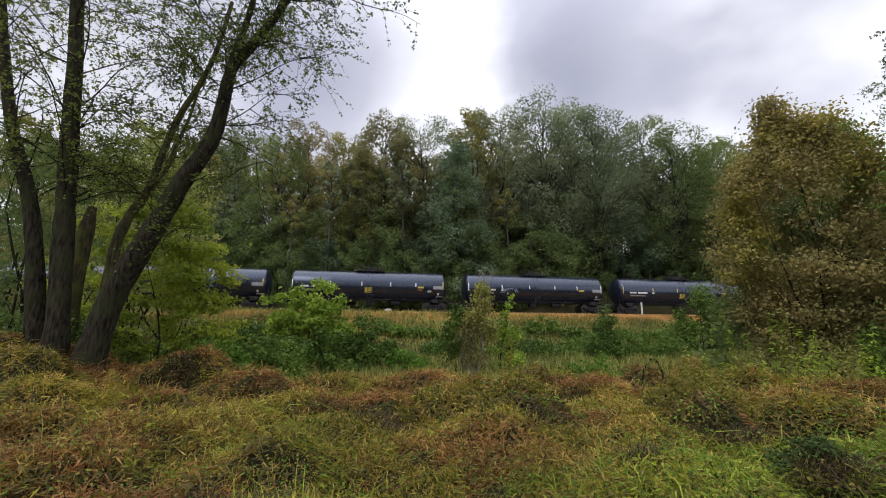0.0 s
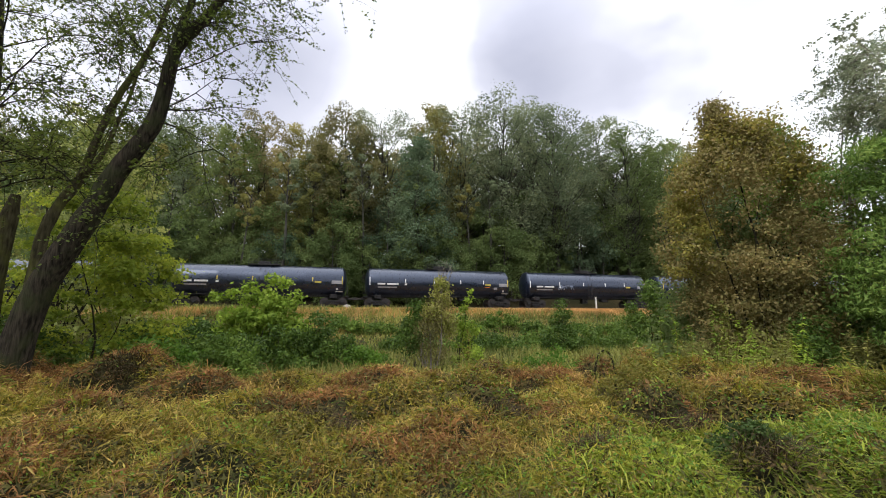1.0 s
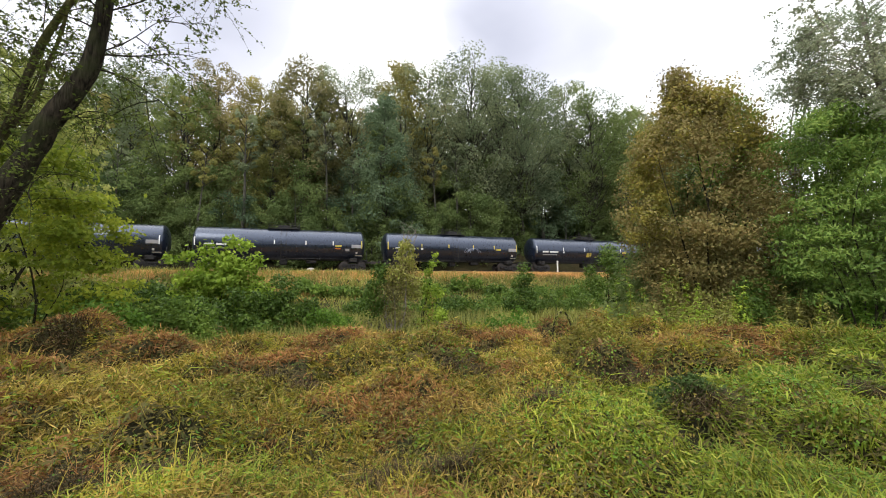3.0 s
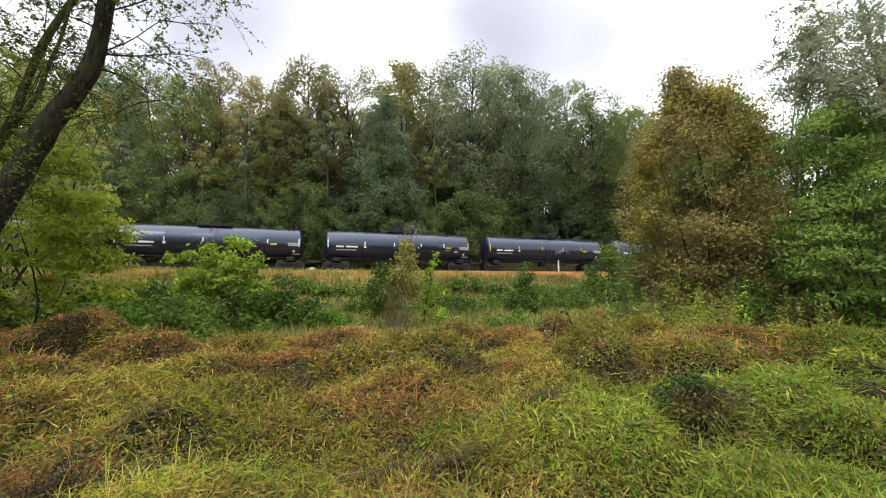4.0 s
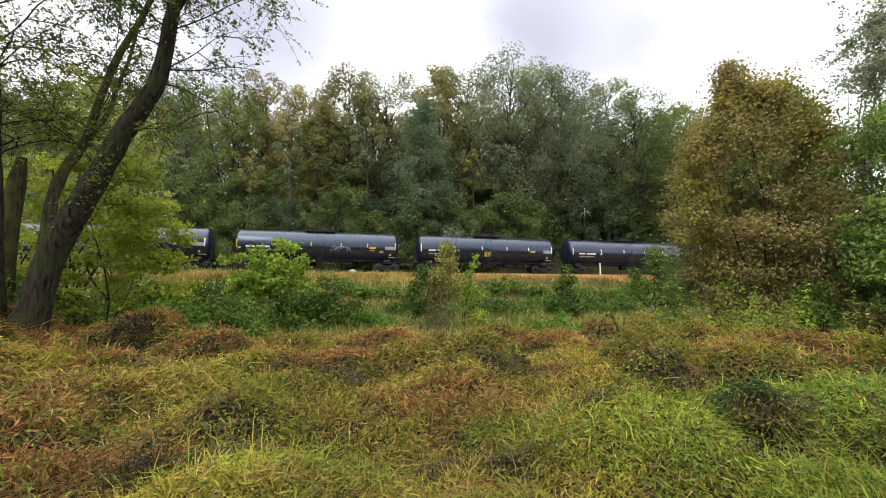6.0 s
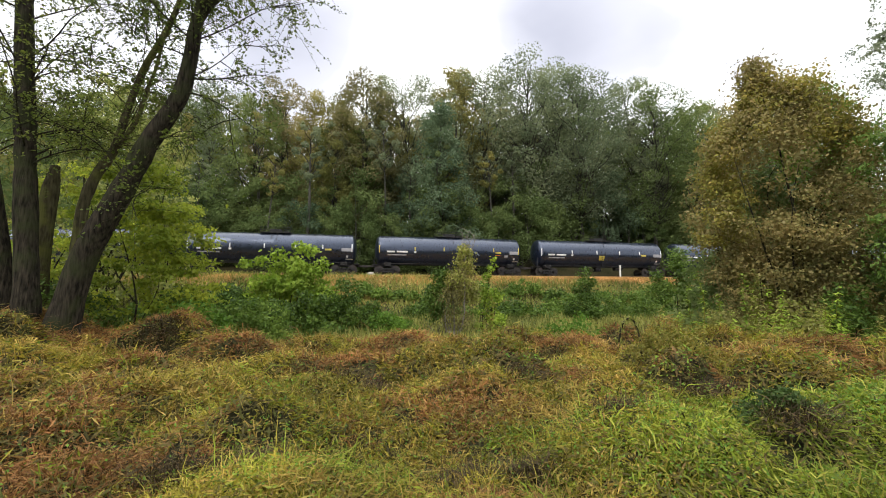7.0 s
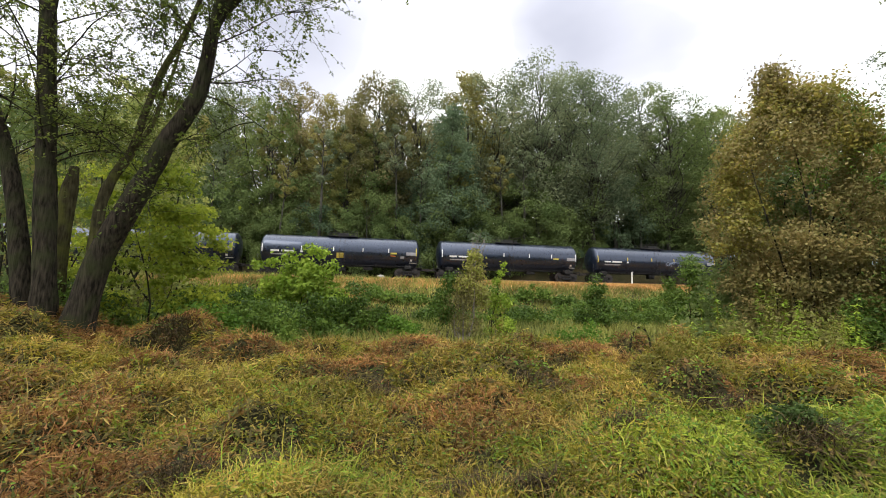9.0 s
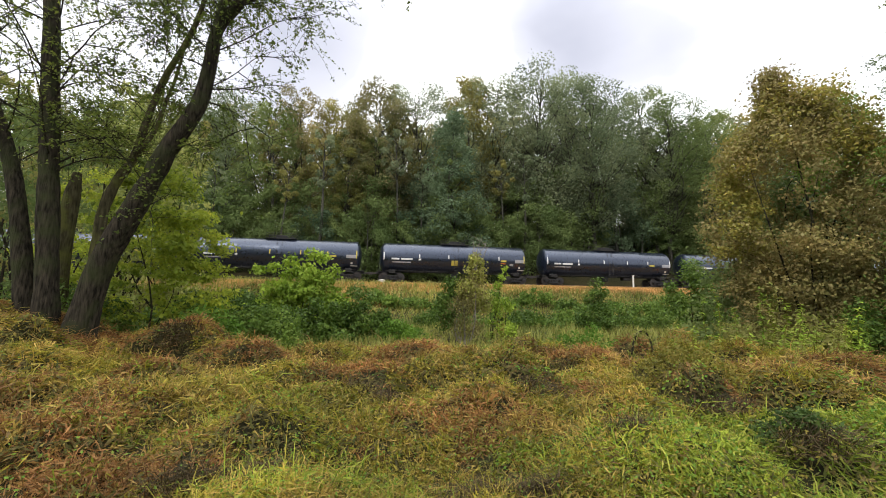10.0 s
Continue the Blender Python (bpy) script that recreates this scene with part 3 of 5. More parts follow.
SH = {
    "tank": tank_mesh(), "wheelset": wheelset_mesh(), "side_frame": frame_mesh(),
    "bolster": box_mesh("bolster", M["under"], (-0.2, 0.2, -1.0, 1.0, 0.42, 0.68)),
    "stub_sill": box_mesh("stub_sill", M["under"], (6.0, 8.45, -0.33, 0.33, 0.78, 1.08), (6.5, 7.2, -1.25, 1.25, 0.86, 1.25), (7.9, 8.35, -1.35, 1.35, 0.98, 1.06), bevel=0.02),
    "coupler": box_mesh("coupler", M["wheel"], (8.4, 9.06, -0.09, 0.09, 0.78, 0.96), (8.86, 9.1, -0.16, 0.13, 0.72, 1.02), bevel=0.03),
    "platform": box_mesh("manway_platform", M["under"], (-1.5, 1.5, -0.75, 0.75, TANK_Z + TANK_R - 0.02, TANK_Z + TANK_R + 0.06), (-0.55, 0.55, -0.5, 0.5, TANK_Z + TANK_R, TANK_Z + TANK_R + 0.36), (0.8, 1.2, -0.25, 0.25, TANK_Z + TANK_R, TANK_Z + TANK_R + 0.26), bevel=0.02),
    "platform_rail": rods([[(x, y, TANK_Z + TANK_R), (x, y, TANK_Z + TANK_R + 0.55)] for x in (-1.45, 0, 1.45) for y in (-0.72, 0.72)] + [[(-1.45, y, TANK_Z + TANK_R + h), (1.45, y, TANK_Z + TANK_R + h)] for y in (-0.72, 0.72) for h in (0.28, 0.55)], 0.018).mesh("platform_rail", M["under"]),
    "side_rail": rods([[(-7.6, -1.42, 1.12), (7.6, -1.42, 1.12)], [(-7.6, 1.42, 1.12), (7.6, 1.42, 1.12)]] + [[(x, s * 1.42, 1.12), (x, s * 0.9, 1.4)] for x in (-7, -3.5, 0, 3.5, 7) for s in (-1, 1)], 0.028).mesh("side_handrail", M["under"]),
    "ladder": rods([[(x, -1.58, 0.9), (x, -1.62, 2.6), (x, -1.2, 3.75), (x, -0.75, 4.15)] for x in (-0.25, 0.25)] + [[(-0.25, -1.6, z), (0.25, -1.6, z)] for z in np.arange(1.0, 2.7, 0.3)], 0.02).mesh("ladder", M["under"]),
    "outlet": box_mesh("bottom_outlet", M["under"], (-0.35, 0.35, -0.35, 0.35, 0.55, 1.1), (-0.12, 0.12, -0.6, -0.2, 0.6, 0.8), bevel=0.03),
    "end_rail": rods([[(8.2, -1.3, 1.02), (8.2, -1.3, 2.0), (8.2, 1.3, 2.0), (8.2, 1.3, 1.02)], [(8.2, -1.3, 1.5), (8.2, 1.3, 1.5)]], 0.02).mesh("end_handrail", M["under"]),
    "brake": box_mesh("brake_reservoir", M["under"], (2.2, 3.2, -0.5, 0.2, 0.72, 1.05), bevel=0.06),
    "mark_word": marking("marking", M["white"], -6.95, -6.15, -0.31, -0.14),
    "mark_number": marking("marking", M["white"], -5.95, -4.75, -0.31, -0.14),
    "mark_small": marking("marking", M["grey"], -6.9, -4.9, -0.62, -0.50),
    "mark_box": marking("marking", M["grey"], 6.6, 7.6, -0.32, 0.02),
    "mark_label": marking("marking", M["yellow"], 4.95, 5.6, -0.24, -0.06),
    "mark_orange": marking("marking", M["orange"], 4.95, 5.5, -0.46, -0.38),
    "mark_spot": marking("marking", M["white"], 7.05, 7.25, -0.92, -0.72),
    "mark_sill": marking("marking", M["white"], 7.0, 7.75, -1.12, -1.04),
    "mark_square": marking("marking", M["yellow"], -0.55, 0.15, -0.78, -0.25),
    "mark_frame": marking("marking", M["grey"], 6.0, 6.4, -0.66, -0.42),
    "mark_tick": marking("marking", M["white"], -4.1, -3.85, -0.33, -0.15),
}
for col in ("white", "yellow"):
    for i, x in enumerate((-7.75, -4.0, -0.85, 2.1, 4.75, 7.65)):
        SH[f"stripe_{col}_{i}"] = marking("reflective_stripe", M[col], x - 0.05, x + 0.05, -0.1 if 0 < i < 5 else -0.35, 0.32 if 0 < i < 5 else 0.45)

cars, wheelsets = [], []


def tank_car(k):
    rng = np.random.default_rng(100 + k)
    yellow = k % 3 == 1
    words = ["black railway tank car with white lettering, rolling on the track"]
    if yellow:
        words = ["black railway tank car with yellow reflective stripes, rolling on the track"]
    square, spray = k in (-1, -4, -7, -9, 1), k in (-2, -5, 0)
    if square:
        words = ["black railway tank car with a square yellow placard on its side"]
    if spray:
        words = ["black railway tank car with pale spray-paint scrawl on its side"]
    car = thing("tank_car", along(GAP0 + CAR * (k + 0.5), 0, RAIL_Z), words[0], "tank car", "cars of the train")
    tank = part("tank", SH["tank"], None, car, "glossy black cylindrical tank with domed ends")
    for i in range(6):
        part("reflective_stripe", SH[f"stripe_{'yellow' if yellow or i in (5,) and k % 2 else 'white'}_{i}"], None, tank)
    for key in ("mark_word", "mark_number", "mark_small", "mark_box", "mark_spot", "mark_sill", "mark_tick"):
        part("marking", SH[key], None, tank)
    part("marking", SH["mark_label"], None, tank, "yellow label panel")
    if k % 2:
        part("marking", SH["mark_orange"], None, tank)
        part("marking", SH["mark_frame"], None, tank)
    if square:
        part("placard", SH["mark_square"], None, tank, "square yellow placard")
    if spray:
        part("sprayed_scrawl", sprayed(rng, 1.2 if k != 0 else -4.0, 1.9), None, tank, "pale blue spray-paint loops")
    for key, name in (("platform", "manway_platform"), ("platform_rail", "platform_rail"), ("side_rail", "side_handrail"), ("ladder", "ladder"), ("outlet", "bottom_outlet"), ("brake", "brake_reservoir")):
        part(name, SH[key], None, car)
    for a in (0, 180):
        turn = pose(0, 0, 0, 0, 0, a)
        part("stub_sill", SH["stub_sill"], None, car, at=turn)
        part("coupler", SH["coupler"], None, car, at=turn)
        part("end_handrail", SH["end_rail"], None, car, at=turn)
    for sx in (-6.85, 6.85):
        truck = part("truck", SH["bolster"], None, car, "two-axle freight truck", at=pose(sx, 0, 0))
        for sy in (-1.02, 1.02):
            part("side_frame", SH["side_frame"], None, truck, at=pose(0, sy, 0))
        for ax in (-0.89, 0.89):
            w = part("wheelset", SH["wheelset"], None, truck, at=pose(ax, 0, WHEEL_R))
            wheelsets.append((w, ax))
    cars.append((car, k))


for k in range(-11, 3):
    tank_car(k)

# a short white post and a rock on the shoulder of the bank
bm = bmesh.new()
box(bm, -0.07, 0.07, -0.07, 0.07, -0.4, 1.45, 0.015)
box(bm, -0.09, 0.09, -0.09, 0.09, 1.45, 1.5, 0.01)
me = bpy.data.meshes.new("marker_post")
bm.to_mesh(me)
bm.free()
me.materials.append(M["post"])
post = new("marker_post", me)
post.matrix_basis = pose(21.3, 46.3, rooted(21.3, 46.3))
tagged(post, "short weathered white marker post beside the railway", "post")


# ---- the wood beyond the railway ----
def wood_tree(seed, tall, spread, low, n_clump, per, leaf, fullness, shape, limbs=0.4):
    """Trunk and crown meshes of a broadleaf tree: soft clumps of leaves round an upright stem, each on its own limb."""
    rng = np.random.default_rng(seed)
    top = np.array([rng.normal() * 0.04 * tall, rng.normal() * 0.03 * tall, tall * 0.93])
    stem = curve_pts(rng, (0, 0, -0.6), top, 0.02, 9)
    t = Tubes(5)
    r0 = tall * 0.0125
    t.add(stem, r0 * np.linspace(1.15, 0.12, 9) ** 0.9)
    clumps = []
    for i in range(n_clump):
        u = (i + rng.random()) / n_clump
        if shape == "round":
            prof = (np.sin(np.pi * (0.14 + 0.70 * u)) ** 0.8)
        elif shape == "spire":
            prof = 1.05 * (1 - u) ** 0.7 + 0.12
        else:
            prof = (0.6 + 0.5 * np.sin(np.pi * u ** 1.4)) * np.sqrt(1 - u ** 4) + 0.1
        z = tall * (low + (1 - low) * u * 0.97)
        rad = spread * prof * (0.35 + 0.75 * rng.random() ** 0.6)
        az = i * 2.4 + rng.normal() * 0.5
        cr = spread * (0.18 + 0.18 * rng.random()) * (1.1 - 0.25 * u)
        sx = np.interp(z, stem[:, 2], stem[:, 0])
        sy = np.interp(z, stem[:, 2], stem[:, 1])
        c = np.array([sx + rad * np.cos(az), sy + rad * np.sin(az), z])
        clumps.append((*c, cr))
        if rng.random() < limbs:
            zz = max(tall * 0.2, z - rad * (0.7 + 0.6 * rng.random()))
            a = np.array([np.interp(zz, stem[:, 2], stem[:, 0]), np.interp(zz, stem[:, 2], stem[:, 1]), zz])
            t.add(curve_pts(rng, a, c, 0.08, 5), np.linspace(r0 * 0.38 * (1.1 - 0.6 * u), 0.02, 5))
    c, ax, sd = clump_leaves(rng, clumps, per, leaf, leaf * 0.7, 0.0, fullness + 0.25, 0.75, 0.4, 0.18)
    return t.mesh("trunk", M["bark_far"]), far_leaf_mesh("crown", c, ax, sd, M["l_green"])


KIND = {
    "full": [wood_tree(1, 27, 5.8, 0.14, 110, 190, 0.37, 0.25, "round"), wood_tree(2, 29, 5.4, 0.18, 106, 190, 0.37, 0.25, "round")],
    "airy": [wood_tree(3, 30, 6.8, 0.22, 120, 165, 0.33, 0.2, "round", 0.8), wood_tree(4, 28, 6.0, 0.24, 112, 165, 0.33, 0.25, "round", 0.8)],
    "column": [wood_tree(5, 26, 4.2, 0.12, 90, 200, 0.36, 0.25, "column"), wood_tree(6, 28, 4.0, 0.16, 88, 200, 0.36, 0.25, "column")],
    "spire": [wood_tree(7, 25, 5.0, 0.06, 110, 220, 0.33, 0.25, "spire")],
    "under": [wood_tree(8, 9, 3.6, 0.04, 60, 125, 0.26, 0.1, "round", 0.15), wood_tree(9, 11, 3.2, 0.05, 60, 125, 0.27, 0.1, "column", 0.15)],
    "pole": [wood_tree(16, 20, 2.0, 0.6, 16, 70, 0.38, 0.35, "round", 0.8), wood_tree(17, 22, 2.2, 0.66, 16, 70, 0.38, 0.35, "round", 0.8)],
    "mass": [wood_tree(10, 27, 6.6, 0.03, 64, 95, 0.66, 0.2, "round", 0.0), wood_tree(15, 28, 6.2, 0.04, 62, 95, 0.66, 0.2, "column", 0.0)],
}
TREE_WORDS = {"l_green": "green leafy tree in the wood", "l_olive": "olive-green tree turning in autumn, in the wood", "l_brown": "tall tree with thinning brown autumn leaves",
              "l_yellow": "tall tree with yellowing autumn crown", "l_grey": "tall grey-green tree with an airy crown", "l_teal": "dense dark blue-green tree hung with creeper"}


def plant(kind, which, x, y, top, leaf, turn, group):
    if not -1.08 < x / y < (1.3 if kind == "mass" else 1.0):
        return None
    trunk_me, crown_me = KIND[kind][which % len(KIND[kind])]
    z = rooted(x, y)
    base = {"full": (27, 29), "airy": (30, 28), "column": (26, 28), "spire": (25,), "under": (9, 11), "mass": (27, 28), "pole": (20, 22)}[kind]
    s = (top - z) / base[which % len(base)]
    tree = thing("small_tree" if kind == "under" else "slender_tree" if kind == "pole" else "tree", pose(x, y, z, 0, 0, turn), TREE_WORDS[leaf], "tree", group)
    tree.scale = (s, s, s)
    part("trunk", trunk_me, None, tree)
    crown = part("crown", crown_me, None, tree)
    crown.material_slots[0].link = "OBJECT"
    crown.material_slots[0].material = M[leaf]
    return tree


# front of the wood: x and top height where the line of sight meets y = 62; then true distance, kind, leaf
FRONT = [(-76, 31, 66, "full", "l_green"), (-68, 30, 62, "full", "l_olive"), (-61, 32, 66, "column", "l_green"), (-54, 30.5, 62, "full", "l_olive"), (-47, 31, 64, "full", "l_green"), (-41, 31, 62, "column", "l_olive"),
         (-35.5, 31.5, 64, "full", "l_green"), (-30.5, 31.9, 62, "airy", "l_grey"), (-25, 30.4, 60, "full", "l_green"), (-20.3, 32.8, 62, "full", "l_brown"), (-15, 31.0, 64, "full", "l_yellow"), (-12.4, 28.9, 58, "column", "l_olive"),
         (-8.4, 33.2, 61, "full", "l_brown"), (-4.5, 30.6, 64, "column", "l_olive"), (-1.2, 34.3, 63, "airy", "l_grey"), (2.2, 30.4, 57, "spire", "l_teal"), (5.1, 35.2, 66, "column", "l_yellow"), (8.8, 35.0, 64, "airy", "l_grey"),
         (14.6, 38.6, 62, "airy", "l_grey"), (19.4, 35.6, 64, "airy", "l_grey"), (23.6, 33.4, 63, "airy", "l_grey"), (29.6, 33.6, 66, "full", "l_grey"), (34.4, 31.2, 64, "airy", "l_green"), (39.6, 30.2, 62, "full", "l_green"),
         (45, 29.4, 66, "airy", "l_grey"), (51, 31, 64, "full", "l_grey"), (58, 31, 64, "full", "l_green"), (66, 31, 64, "full", "l_olive"), (75, 31, 64, "full", "l_green")]
rt = random.Random(5)
for i, (x, top, y, kind, leaf) in enumerate(FRONT):
    q = y / 62
    plant(kind, i, x * q, y, 1.9 + (top - 1.9) * q, leaf, rt.random() * 360, "tall trees along the front of the wood")
for i in range(20):
    x = -88 + i * 9.3 + rt.uniform(-2, 2)
    y = 74 + rt.uniform(-3, 5)
    plant("mass", i, x, y, 34 + rt.uniform(-3.5, 0.5) + (3 if 5 < x < 30 else 0), rt.choice(["l_olive", "l_green", "l_grey", "l_brown"]), rt.random() * 360, "trees deeper in the wood")
for i in range(15):
    x = -105 + i * 15 + rt.uniform(-2, 2)
    y = 92 + rt.uniform(-4, 6)
    plant("mass", i + 1, x, y, 38 + rt.uniform(-3, 1) + (3 if 5 < x < 35 else 0), rt.choice(["l_olive", "l_green", "l_grey"]), rt.random() * 360, "trees deeper in the wood")
for i in range(38):
    x = -66 + i * 3.7 + rt.uniform(-1.5, 1.5)
    y = TRACK_A + TRACK_B * x + 6.8 + rt.uniform(0, 4)
    plant("under", i, x, y, rooted(x, y) + rt.uniform(5, 11) * (0.5 if 16 < x < 32 else 1), rt.choice(["l_green", "l_green", "l_green", "l_teal"]), rt.random() * 360, "undergrowth trees at the edge of the wood")
for i in range(30):
    x = -62 + i * 4.5 + rt.uniform(-1.5, 1.5)
    y = TRACK_A + TRACK_B * x + 10.5 + rt.uniform(0, 3)
    plant("under", i, x, y, rooted(x, y) + rt.uniform(8, 14), rt.choice(["l_green", "l_green", "l_green", "l_teal"]), rt.random() * 360, "undergrowth trees at the edge of the wood")
for i in range(26):
    x = -44 + i * 3.5 + rt.uniform(-1.2, 1.2)
    y = TRACK_A + TRACK_B * x + 8.5 + rt.uniform(0, 5)
    plant("pole", i, x, y, rooted(x, y) + rt.uniform(13, 21), rt.choice(["l_green", "l_grey", "l_olive", "l_grey"]), rt.random() * 360, "slender trees at the edge of the wood")
for i in range(9):
    x = 14 + i * 5.0
    plant("mass", i, x, TRACK_A + TRACK_B * x + 24 + rt.uniform(-2, 2), 25 + rt.uniform(-2, 2), "l_green", rt.random() * 360, "trees deeper in the wood")

for i in range(9):
    x = -24 + i * 9.0 + rt.uniform(-2, 2)
    plant("mass", i, x, 82 + rt.uniform(-2, 2), 36 + rt.uniform(-2, 1) + (4 if 5 < x < 32 else 0), rt.choice(["l_grey", "l_green"]), rt.random() * 360, "trees deeper in the wood")

# ---- trees and shrubs of the near side ----
def sprays(rng, tubes, starts, twigs, per_twig, leaf, reach, gap=0.5):
    """Side twigs along each bough, with leaves in two rows along each twig. starts: lists of points of boughs."""
    cs, axs, sds = [], [], []
    for bough in starts:
        bough = np.asarray(bough)
        for j in range(twigs):
            u = 0.25 + 0.75 * rng.random()
            q = u * (len(bough) - 1)
            i = min(int(q), len(bough) - 2)
            p = bough[i] + (bough[i + 1] - bough[i]) * (q - i)
            d = unit(unit(bough[-1] - bough[0]) * 0.6 + rng.normal(size=3) * 0.85 + np.array([0, 0, 0.1]))
            ln = reach * (0.5 + 0.8 * rng.random())
            t = np.linspace(0, 1, 5)[:, None]
            tw = p + d * ln * t + np.array([0, 0, -0.22 * ln]) * t ** 2
            tubes.add(tw[::2], np.linspace(0.007, 0.003, 3))
            n = per_twig
            s = gap * 0.4 + (1 - gap * 0.4) * rng.random(n)
            c = p + d * ln * s[:, None] + np.array([0, 0, -0.22 * ln]) * s[:, None] ** 2
            side = unit(np.cross(d, [0, 0, 1.0])) * np.where(rng.random(n) < 0.5, 1, -1)[:, None]
            ax = unit(side + d * 0.5 + rng.normal(size=(n, 3)) * 0.5 + np.array([0, 0, -0.25]))
            c = c + ax * leaf * 0.5 + rng.normal(size=(n, 3)) * leaf * 0.25
            sd = unit(np.cross(ax, rng.normal(size=(n, 3)) * 0.6 + np.array([0, 0, 1.0])))
            k = (0.65 + 0.7 * rng.random(n))[:, None]
            cs.append(c), axs.append(ax * k * leaf / 2), sds.append(sd * k * leaf * 0.30)
    return np.concatenate(cs), np.concatenate(axs), np.concatenate(sds)


def near_tree(seed, label, stems, boughs, bark, leafmat, twigs, per, leaf, reach, extra=()):
    """A tree from its stems (key points and radii) and its boughs (start, end)."""
    rng = np.random.default_rng(seed)
    ox, oy = stems[0][0][0][:2]
    oz = rooted(ox, oy)
    o = np.array([ox, oy, oz])
    tree = thing("tree", pose(*o), label, "tree")
    for i, (keys, ra, rb) in enumerate(stems):
        t = Tubes(14 if ra > 0.2 else 8)
        pts = path_pts(keys, 30) - o
        rr = ra + (rb - ra) * np.linspace(0, 1, 30) ** 0.75
        if i == 0:
            rr[:3] *= np.array([1.3, 1.12, 1.04])
        t.add(pts, rr * (1 + 0.05 * rng.normal(size=30)))
        part("trunk" if i == 0 else "limb", t.mesh("trunk", bark), None, tree)
    leaves = []
    for a, b, r in boughs:
        t, lines = Tubes(4), []
        p = curve_pts(rng, np.array(a) - o, np.array(b) - o, 0.07, 9)
        p[:, 2] += 0.25 * np.sin(np.linspace(0, np.pi, 9))
        t.add(p, np.linspace(r * 0.75, 0.007, 9))
        lines.append(p)
        for _ in range(2):
            i = rng.integers(3, 7)
            e = p[i] + (p[-1] - p[i]) * 0.8 + rng.normal(size=3) * 0.28 * np.linalg.norm(p[-1] - p[0])
            s = curve_pts(rng, p[i], e, 0.08, 6)
            t.add(s, np.linspace(r * 0.5, 0.006, 6))
            lines.append(s)
        leaves.append(sprays(rng, t, lines, twigs, per, leaf, reach))
        part("bough", t.mesh("bough", bark), None, tree)
    c, ax, sd = (np.concatenate(q) for q in zip(*leaves))
    part("crown", leaf_mesh("crown", c, ax, sd, leafmat), None, tree)
    return tree


def fan(seed, stem, n, lo, hi, length, rise, r=0.05, towards=None):
    """Boughs that leave a stem between two heights, all round or mostly one way."""
    rng = np.random.default_rng(seed)
    pts = path_pts(stem, 40)
    out = []
    for i in range(n):
        u = lo + (hi - lo) * (i + rng.random()) / n
        p = pts[int(u * 39)]
        a = i * 2.4 + rng.normal() * 0.4
        d = np.array([np.cos(a), np.sin(a), 0.0])
        if towards is not None:
            d = unit(d * 0.8 + np.array([*towards, 0.0]))
        ln = length * (0.55 + 0.7 * rng.random())
        out.append((tuple(p), tuple(p + d * ln + np.array([0, 0, rise * ln * (0.5 + rng.random())])), r * (1.15 - 0.6 * u)))
    return out


LEAN = [(-10.55, 13.0, 0.0), (-10.35, 13.0, 1.08), (-9.97, 13.0, 2.72), (-9.32, 13.0, 4.15), (-8.75, 13.0, 5.33), (-8.35, 13.0, 6.25), (-7.79, 13.0, 7.19), (-7.42, 13.0, 7.98), (-7.23, 13.0, 9.13), (-7.08, 13.0, 10.31), (-6.49, 13.0, 11.18), (-5.93, 13.0, 12.06), (-5.4, 13.0, 13.0), (-4.3, 13.3, 15.8)]
LEAN_B = [(-7.1, 13.0, 10.1), (-7.01, 12.95, 10.82), (-6.71, 12.9, 11.88), (-6.45, 12.8, 13.0), (-6.1, 12.6, 15.4)]
near_tree(11, "leaning dark-barked tree with forked trunk and thin yellow-green leaves", [(LEAN, 0.44, 0.10), (LEAN_B, 0.16, 0.07)],
          fan(21, LEAN, 17, 0.55, 0.99, 2.7, 0.5, 0.05) + fan(22, LEAN_B, 11, 0.1, 0.98, 2.4, 0.5, 0.04) + [((-7.4, 13, 7.9), (-4.6, 12.4, 6.3), 0.035), ((-7.35, 13, 8.3), (-5.0, 12.6, 9.4), 0.035), ((-5.5, 13.0, 13.0), (-1.2, 12.2, 12.3), 0.05), ((-5.2, 13.1, 13.6), (-0.6, 12.0, 13.2), 0.045), ((-5.6, 12.8, 14), (-2.4, 12, 11.6), 0.035), ((-9.3, 13, 4.2), (-7.6, 12.2, 4.9), 0.03), ((-8.3, 13, 6.3), (-6.6, 12.4, 6.4), 0.03), ((-8.9, 13, 5.2), (-10.6, 12.2, 6.6), 0.03), ((-7.3, 13, 9.0), (-9.0, 12.4, 9.9), 0.035)],
          M["bark"], M["l_tree"], 10, 11, 0.105, 1.25)
UP = [(-11.35, 13.0, 0.1), (-11.42, 13.0, 1.34), (-11.61, 13.0, 3.27), (-11.78, 13.0, 5.02), (-11.93, 13.0, 6.53), (-12.13, 13.0, 8.44), (-12.33, 13.0, 10.62), (-12.63, 13.0, 12.92), (-13.1, 13.1, 17.0)]
near_tree(12, "tall dark-barked tree with an upright trunk and thin leaves", [(UP, 0.35, 0.19)],
          fan(23, UP, 20, 0.4, 0.97, 3.0, 0.5, 0.05, (0.35, -0.1)) + [((-12.05, 13, 8), (-10.6, 12.2, 9.0), 0.04), ((-12.1, 13, 8.8), (-9.4, 12.4, 10.2), 0.045), ((-12.3, 13, 10.4), (-14.6, 12.3, 11), 0.045), ((-12, 13, 7), (-13.6, 12.5, 7.2), 0.035), ((-12, 13, 6.6), (-10.2, 12, 7.2), 0.035)],
          M["bark"], M["l_tree"], 10, 11, 0.105, 1.25)
